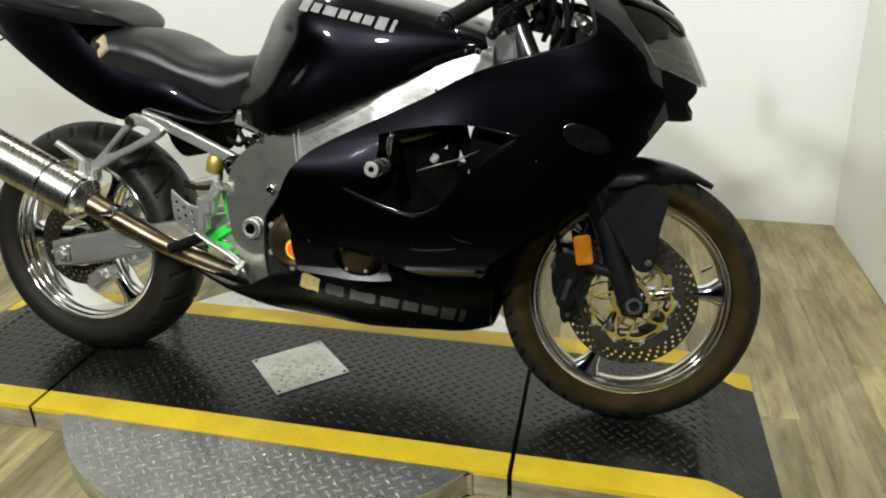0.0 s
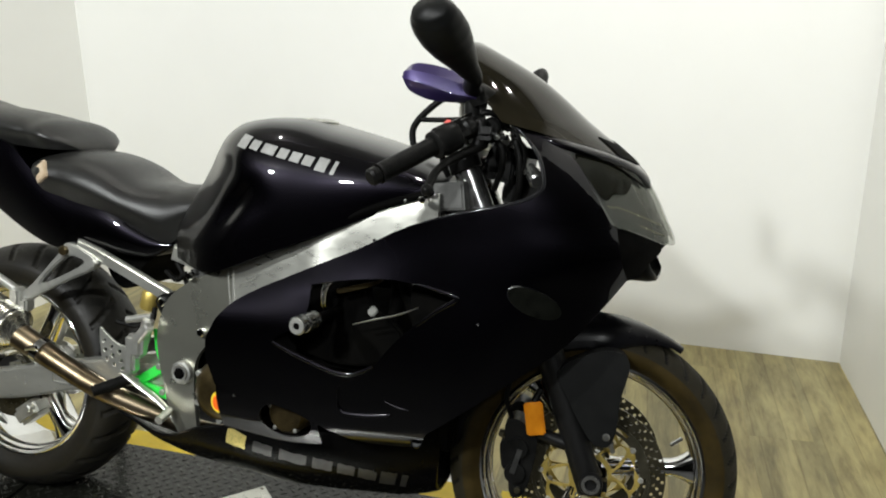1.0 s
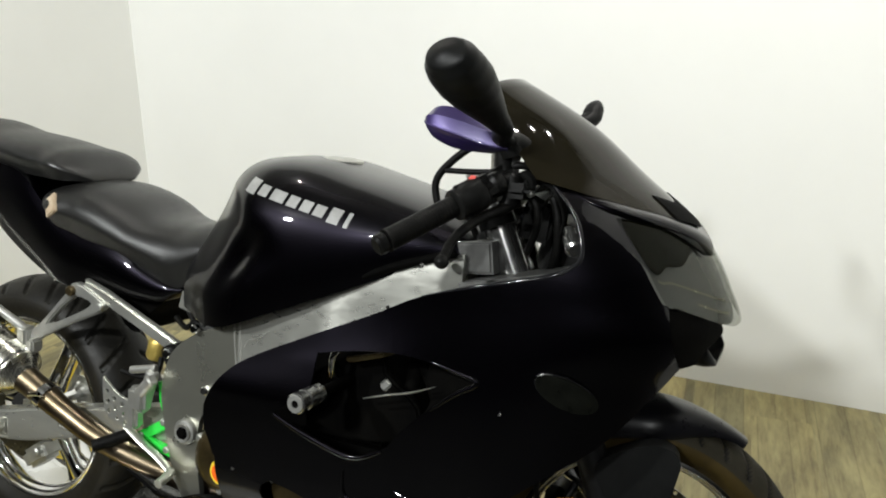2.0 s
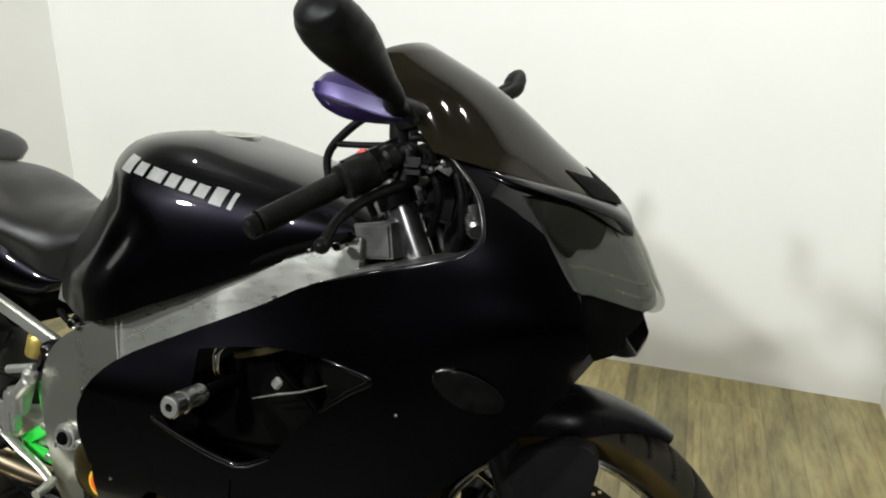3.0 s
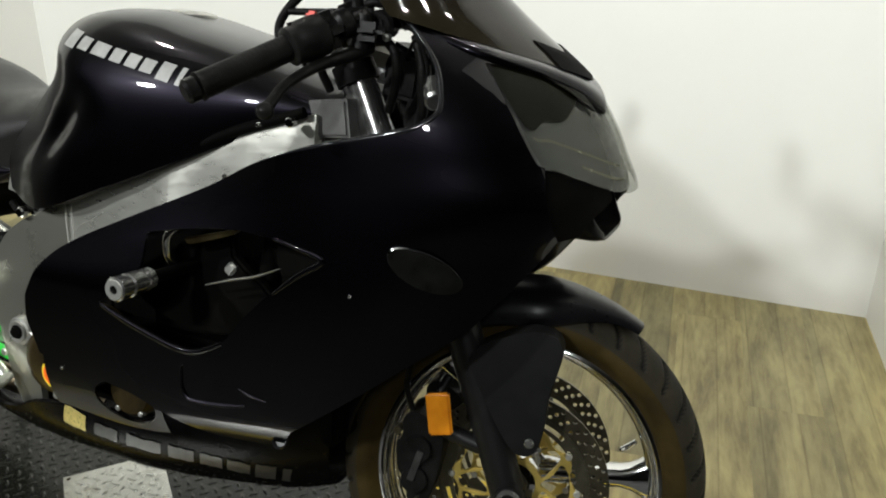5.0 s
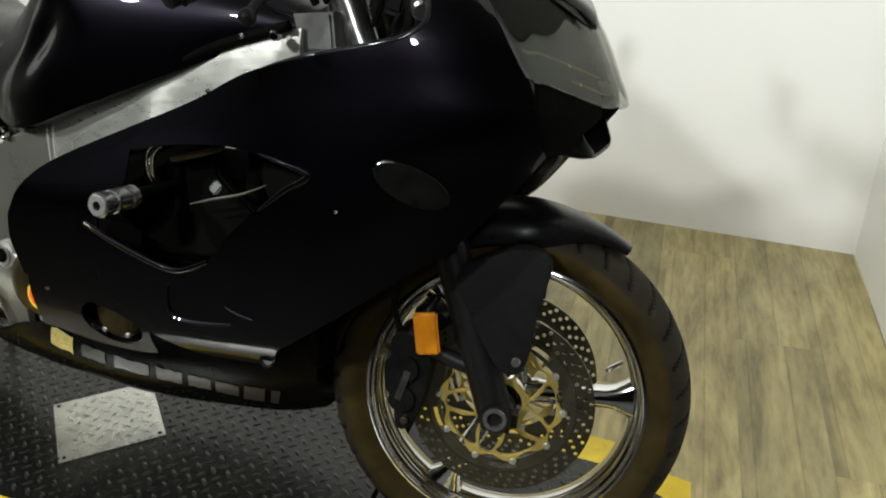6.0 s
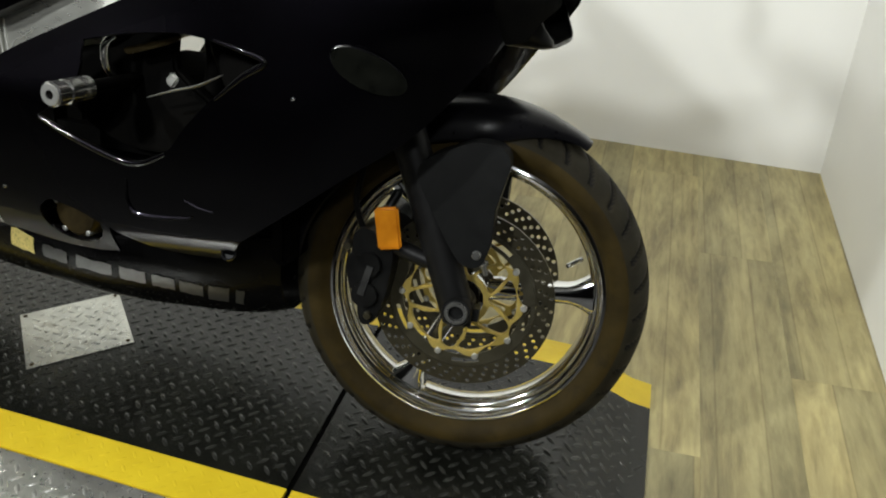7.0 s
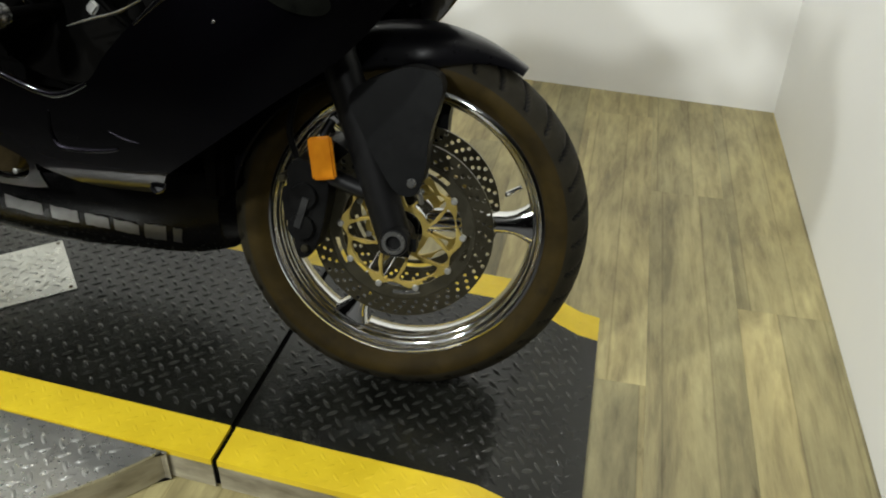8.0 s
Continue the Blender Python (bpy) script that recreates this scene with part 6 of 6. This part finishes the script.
# ---- cockpit
grip_end, clamp = FRONT.inverted() @ Vector((0.354, -0.371, 0.851)), FRONT.inverted() @ Vector((0.474, -0.175, 0.953))
for sy in (-1, 1):
    e, c = (Vector((p.x, -sy * p.y, p.z)) for p in (grip_end, clamp))
    d = e - c
    bar = fput("clip_on_bar", rod(c, e, 0.011, 18), M_BLACK, label="black clip-on handlebar")
    g = fput("grip", tube([c + d * k for k in (0.40, 0.415, 0.43)] + [c + d * (0.44 + 0.5 * i / 40) for i in range(41)] + [c + d * 0.955], [0.0215, 0.0225, 0.0180] + [0.0166 - 0.0002 * (i % 2) for i in range(41)] + [0.0178], 20, 2), M_RUBBER, bar, "worn ribbed rubber grip")
    fput("bar_end", rod(c + d * 0.955, e + d * 0.03, 0.0150, 20), M_BLACK, bar)
    turned = Matrix.Translation(c + d * 0.24) @ d.to_track_quat("Y", "Z").to_matrix().to_4x4()
    fput("switch_housing", join(box(0.046, 0.058, 0.048, (0, 0, 0), 0.019, turned, 4), box(0.040, 0.030, 0.054, (0, 0.046, 0.0), 0.017, turned, 4), box(0.030, 0.05, 0.030, (0.012, -0.045, 0.006), 0.012, turned, 3), rod(turned @ Vector((0.012, -0.03, 0.0)), turned @ Vector((0.03, -0.075, -0.01)), 0.007)), M_BLACK, bar)
    fput("lever_perch", join(rod(c + d * 0.10, c + d * 0.20, 0.019), box(0.040, 0.028, 0.024, tuple(c + d * 0.12 + Vector((0.028, 0, -0.010))), 0.010)), M_BLACK, bar)
    reach = [FRONT.inverted() @ Vector(p) for p in ((0.476, -0.170, 0.912), (0.466, -0.200, 0.9007), (0.4466, -0.250, 0.8848), (0.4354, -0.300, 0.8626), (0.437, -0.333, 0.843), (0.438, -0.346, 0.834))]
    reach = [Vector((p.x, -sy * p.y, p.z)) for p in reach]
    fput("lever", tube(reach, [0.0125, 0.0120, 0.0095, 0.0078, 0.0080, 0.0100], 14, flat=0.75), M_RUBBER, bar, "black hand lever")
    fput("lever_ball", lathe([(0.0001, -0.0105), (0.006, -0.009), (0.0098, -0.004), (0.0105, 0.0), (0.0098, 0.004), (0.006, 0.009), (0.0001, 0.0105)], 16, Matrix.Translation(reach[-1]), closed=False), M_BLACK, bar)
    grip_way = Matrix.Translation(c + d * 0.385) @ d.to_track_quat("Y", "Z").to_matrix().to_4x4()
    fput("throttle_drum", lathe([(0.013, -0.030), (0.023, -0.030), (0.0265, -0.026), (0.0265, 0.006), (0.0240, 0.010), (0.0240, 0.020), (0.019, 0.024), (0.013, 0.024)], 32, grip_way), M_BLACK, bar)
    fput("clamp_ring", lathe([(0.0216, -0.014), (0.031, -0.014), (0.031, 0.014), (0.0216, 0.014)], 30, Matrix.Translation(head_axis * 0.635 + Vector((-0.022, sy * 0.098, 0))) @ head_axis.to_track_quat("Y", "Z").to_matrix().to_4x4()), M_BLACK, bar)
    fput("fork_cap", rod(head_axis * 0.698 + Vector((-0.022, sy * 0.098, 0)), head_axis * 0.712 + Vector((-0.022, sy * 0.098, 0)), 0.014, 6), M_ALU, bar)
fput("kill_switch", box(0.014, 0.012, 0.010, tuple(clamp + (grip_end - clamp) * 0.34 + Vector((0, 0.0, 0.027))), 0.003), M_RED, label="red kill switch")
fput("top_yoke", box(0.060, 0.235, 0.024, (0, 0, 0), 0.010, Matrix.Translation(head_axis * 0.675) @ pose(0, 0, 0, 0, -RAKE, 0)), M_CAST, label="cast triple clamp")
fput("bottom_yoke", box(0.065, 0.235, 0.030, (0, 0, 0), 0.010, Matrix.Translation(head_axis * 0.47) @ pose(0, 0, 0, 0, -RAKE, 0)), M_BLACK)
put("steering_head", rod((0.405, 0, 0.74), (0.355, 0, 0.86), 0.035), M_BLACK)
put("head_gusset", prism(keyed([(0.375, 0.835), (0.375, 0.835), (0.435, 0.842), (0.435, 0.842), (0.442, 0.79), (0.442, 0.79), (0.39, 0.785), (0.39, 0.785)], 2), -0.150, -0.10, bevel=0.004), M_GREY, label="grey frame head casting")
put("brake_fluid_cup", join(rod((0.428, -0.102, 0.948), (0.424, -0.098, 0.985), 0.019, 24), rod((0.424, -0.098, 0.985), (0.4235, -0.0975, 0.994), 0.0205, 24)), M_CAST, label="grey brake fluid cup")
put("cup_stay", tube([(0.428, -0.102, 0.955), (0.43, -0.105, 0.93), (0.45, -0.12, 0.905)], 0.009, 10), M_CAST)
put("fluid_hose", tube([(0.352, -0.17, 0.885), (0.343, -0.17, 0.907), (0.341, -0.17, 0.932), (0.355, -0.17, 0.955), (0.388, -0.17, 0.984), (0.42, -0.16, 1.005)], 0.0062, 12), M_RUBBER)
put("throttle_cable", tube([(0.358, -0.172, 0.951), (0.40, -0.17, 0.952), (0.462, -0.165, 0.956)], 0.0048, 10), M_RUBBER)
put("wire_loom", tube([(0.50, -0.10, 0.90), (0.525, -0.13, 0.925), (0.545, -0.12, 0.905), (0.535, -0.09, 0.87)], 0.0028, 10), M_RUBBER)
put("wire_loom", tube([(0.49, -0.12, 0.94), (0.53, -0.15, 0.935), (0.548, -0.14, 0.89), (0.53, -0.12, 0.84)], 0.0028, 10), M_RUBBER)
dash = put("instrument_panel", prism(keyed([(0.458, 0.850), (0.458, 0.850), (0.476, 0.922), (0.476, 0.922), (0.522, 0.902), (0.522, 0.902), (0.515, 0.838), (0.515, 0.838)], 3), -0.095, 0.095, bevel=0.010), M_BLACK, label="black instrument cluster")
for y in (-0.06, 0.0, 0.06):
    put("dial", rod((0.461, y, 0.893), (0.470, y, 0.890), 0.026, 26), M_GLOSSBLACK, dash)
put("fairing_stay", tube([(0.44, -0.02, 0.86), (0.52, -0.05, 0.90), (0.60, -0.06, 0.88)], 0.010, 10), M_BLACK)
put("signal_bulb", join(rod((0.570, -0.170, 0.866), (0.586, -0.200, 0.852), 0.0135, 18), rod((0.560, -0.15, 0.876), (0.573, -0.172, 0.864), 0.009, 14)), M_TUBE)
put("head_cover", prism(keyed([(0.40, 0.776), (0.40, 0.776), (0.595, 0.822), (0.595, 0.822), (0.58, 0.795), (0.48, 0.758), (0.40, 0.752), (0.40, 0.752)], 3), -0.192, -0.090, bevel=0.006), M_GREY, label="grey inner panel under the cockpit edge")

# mirrors
NEAR_HEAD = [(0.476, -0.245, 1.021), (0.47, -0.269, 1.037), (0.464, -0.292, 1.052), (0.458, -0.316, 1.067), (0.453, -0.339, 1.081), (0.449, -0.363, 1.094), (0.447, -0.38, 1.104), (0.445, -0.393, 1.11), (0.444, -0.4, 1.114)]
for sy in (-1, 1):
    base = Vector((0.463, sy * 0.170, 1.000))
    if sy < 0:
        line, radii = [base, base + Vector((-0.004, -0.034, 0.008))] + [Vector(p) for p in NEAR_HEAD], (0.015, 0.0145, 0.0150, 0.0215, 0.0300, 0.0385, 0.0435, 0.0430, 0.0390, 0.0300, 0.004)
    else:
        d, sag = Vector((0.455, 0.352, 1.078)) - base, Vector((-0.035, 0, -0.012))
        head = [Vector((0.455, 0.298, 1.040)).lerp(Vector((0.461, 0.356, 1.096)), f) for f in (0.30, 0.52, 0.70, 0.85, 0.95, 1.0)]
        line = [base, base + d * 0.15 + sag * 0.6, base + d * 0.35 + sag, base + d * 0.55 + sag] + head
        radii = [0.47 * r for r in (0.015, 0.0165, 0.0215, 0.0325, 0.0415, 0.0445, 0.0415, 0.031, 0.018, 0.003)]
    m_ = put("mirror", tube(line, radii, 32, 6, 0.80), M_MATT, label="matt black mirror on a stalk", angle=70)
    put("mirror_foot", tube([base + Vector((0.004, 0, -0.02)), base, base + Vector((0.022, -sy * 0.02, -0.004))], [0.018, 0.021, 0.012], 16), M_BLACK, m_)
    if sy < 0:
        rows = []
        for x, zt, zc, zb, out in ((0.3245, 1.036, 1.0270, 1.020, 0.000), (0.330, 1.046, 1.0225, 1.006, 0.006), (0.346, 1.052, 1.0180, 0.996, 0.011), (0.372, 1.050, 1.0120, 0.987, 0.014), (0.400, 1.044, 1.0045, 0.984, 0.014), (0.432, 1.034, 0.9960, 0.983, 0.012), (0.466, 1.020, 0.9930, 0.984, 0.008)):
            y0 = 0.190 - 0.03 * (x - 0.33)
            rows.append([Vector((x, sy * w, z)) for w, z in ((y0 - 0.014, zt), (y0 + out * 0.55, (zt + zc) / 2 + 0.002), (y0 + out, zc + 0.0022), (y0 + out + 0.0004, zc), (y0 + out - 0.0012, zc - 0.0024), (y0 + out * 0.3, (zc + zb) / 2), (y0 - 0.012, zb), (y0 - 0.022, zc))])
        rows = list(zip(*[spline(list(c), 4) for c in zip(*rows)]))
        crease = [r[3] + Vector((0, sy * 0.0002, 0)) for r in rows]
        put("guard_crease", tube(crease, [0.0004] + [0.0017] * (len(crease) - 2) + [0.0004], 10, 1), M_PURPLE, m_)
        put("mirror_guard", grid_mesh(rows, wrap_v=True), M_PURPLE, m_, "glossy purple shell with a bright crease", angle=30)
    put("mirror_post", tube([base + Vector((-0.010, 0, -0.012)), base + Vector((-0.010, 0, -0.035)), base + Vector((-0.006, -sy * 0.004, -0.065))], [0.015, 0.0145, 0.019], 14), M_BLACK, m_)


# ---------------------------------------------------------------- floor planks
PLANK_W, PLANK_L, SKEW = 0.182, 1.22, 0.096
COS = math.cos(math.atan(SKEW))


def plank_mesh(width, length):
    bm = box(width * COS - 0.0002, length / COS - 0.0001, 0.006, (0, 0, -0.003), 0.0001, seg=1)
    me = bpy.data.meshes.new("plank")
    bm.to_mesh(me)
    bm.free()
    me.materials.append(M_FLOOR)
    return me


whole = plank_mesh(PLANK_W, PLANK_L)
tilt = Matrix.Rotation(math.atan(SKEW), 4, "Z")
for col in range(-17, 9):
    for row in range(-3, 2):
        x = 1.235 + col * PLANK_W
        y = 1.10 + row * PLANK_L - ((col * 0.37) % 1.0) * PLANK_L
        y_top = min(y + PLANK_L / 2, BACK_Y + 0.10)
        y_low = y - PLANK_L / 2
        # planks end early out of view, leaving the added dark floor to be mirrored
        y_low = max(y_low, -0.64 if x + SKEW * (BACK_Y + 0.2) < 0.80 else -0.22)
        if y_top - y_low < 0.03 or x > 1.45:
            continue
        me = whole if y_top - y_low > PLANK_L - 0.001 else plank_mesh(PLANK_W, y_top - y_low)
        ob = new("plank", me)
        mid = (y_top + y_low) / 2
        ob.matrix_world = Matrix.Translation((x + SKEW * (BACK_Y - mid), mid, FLOOR)) @ tilt
        ob.parent = subfloor
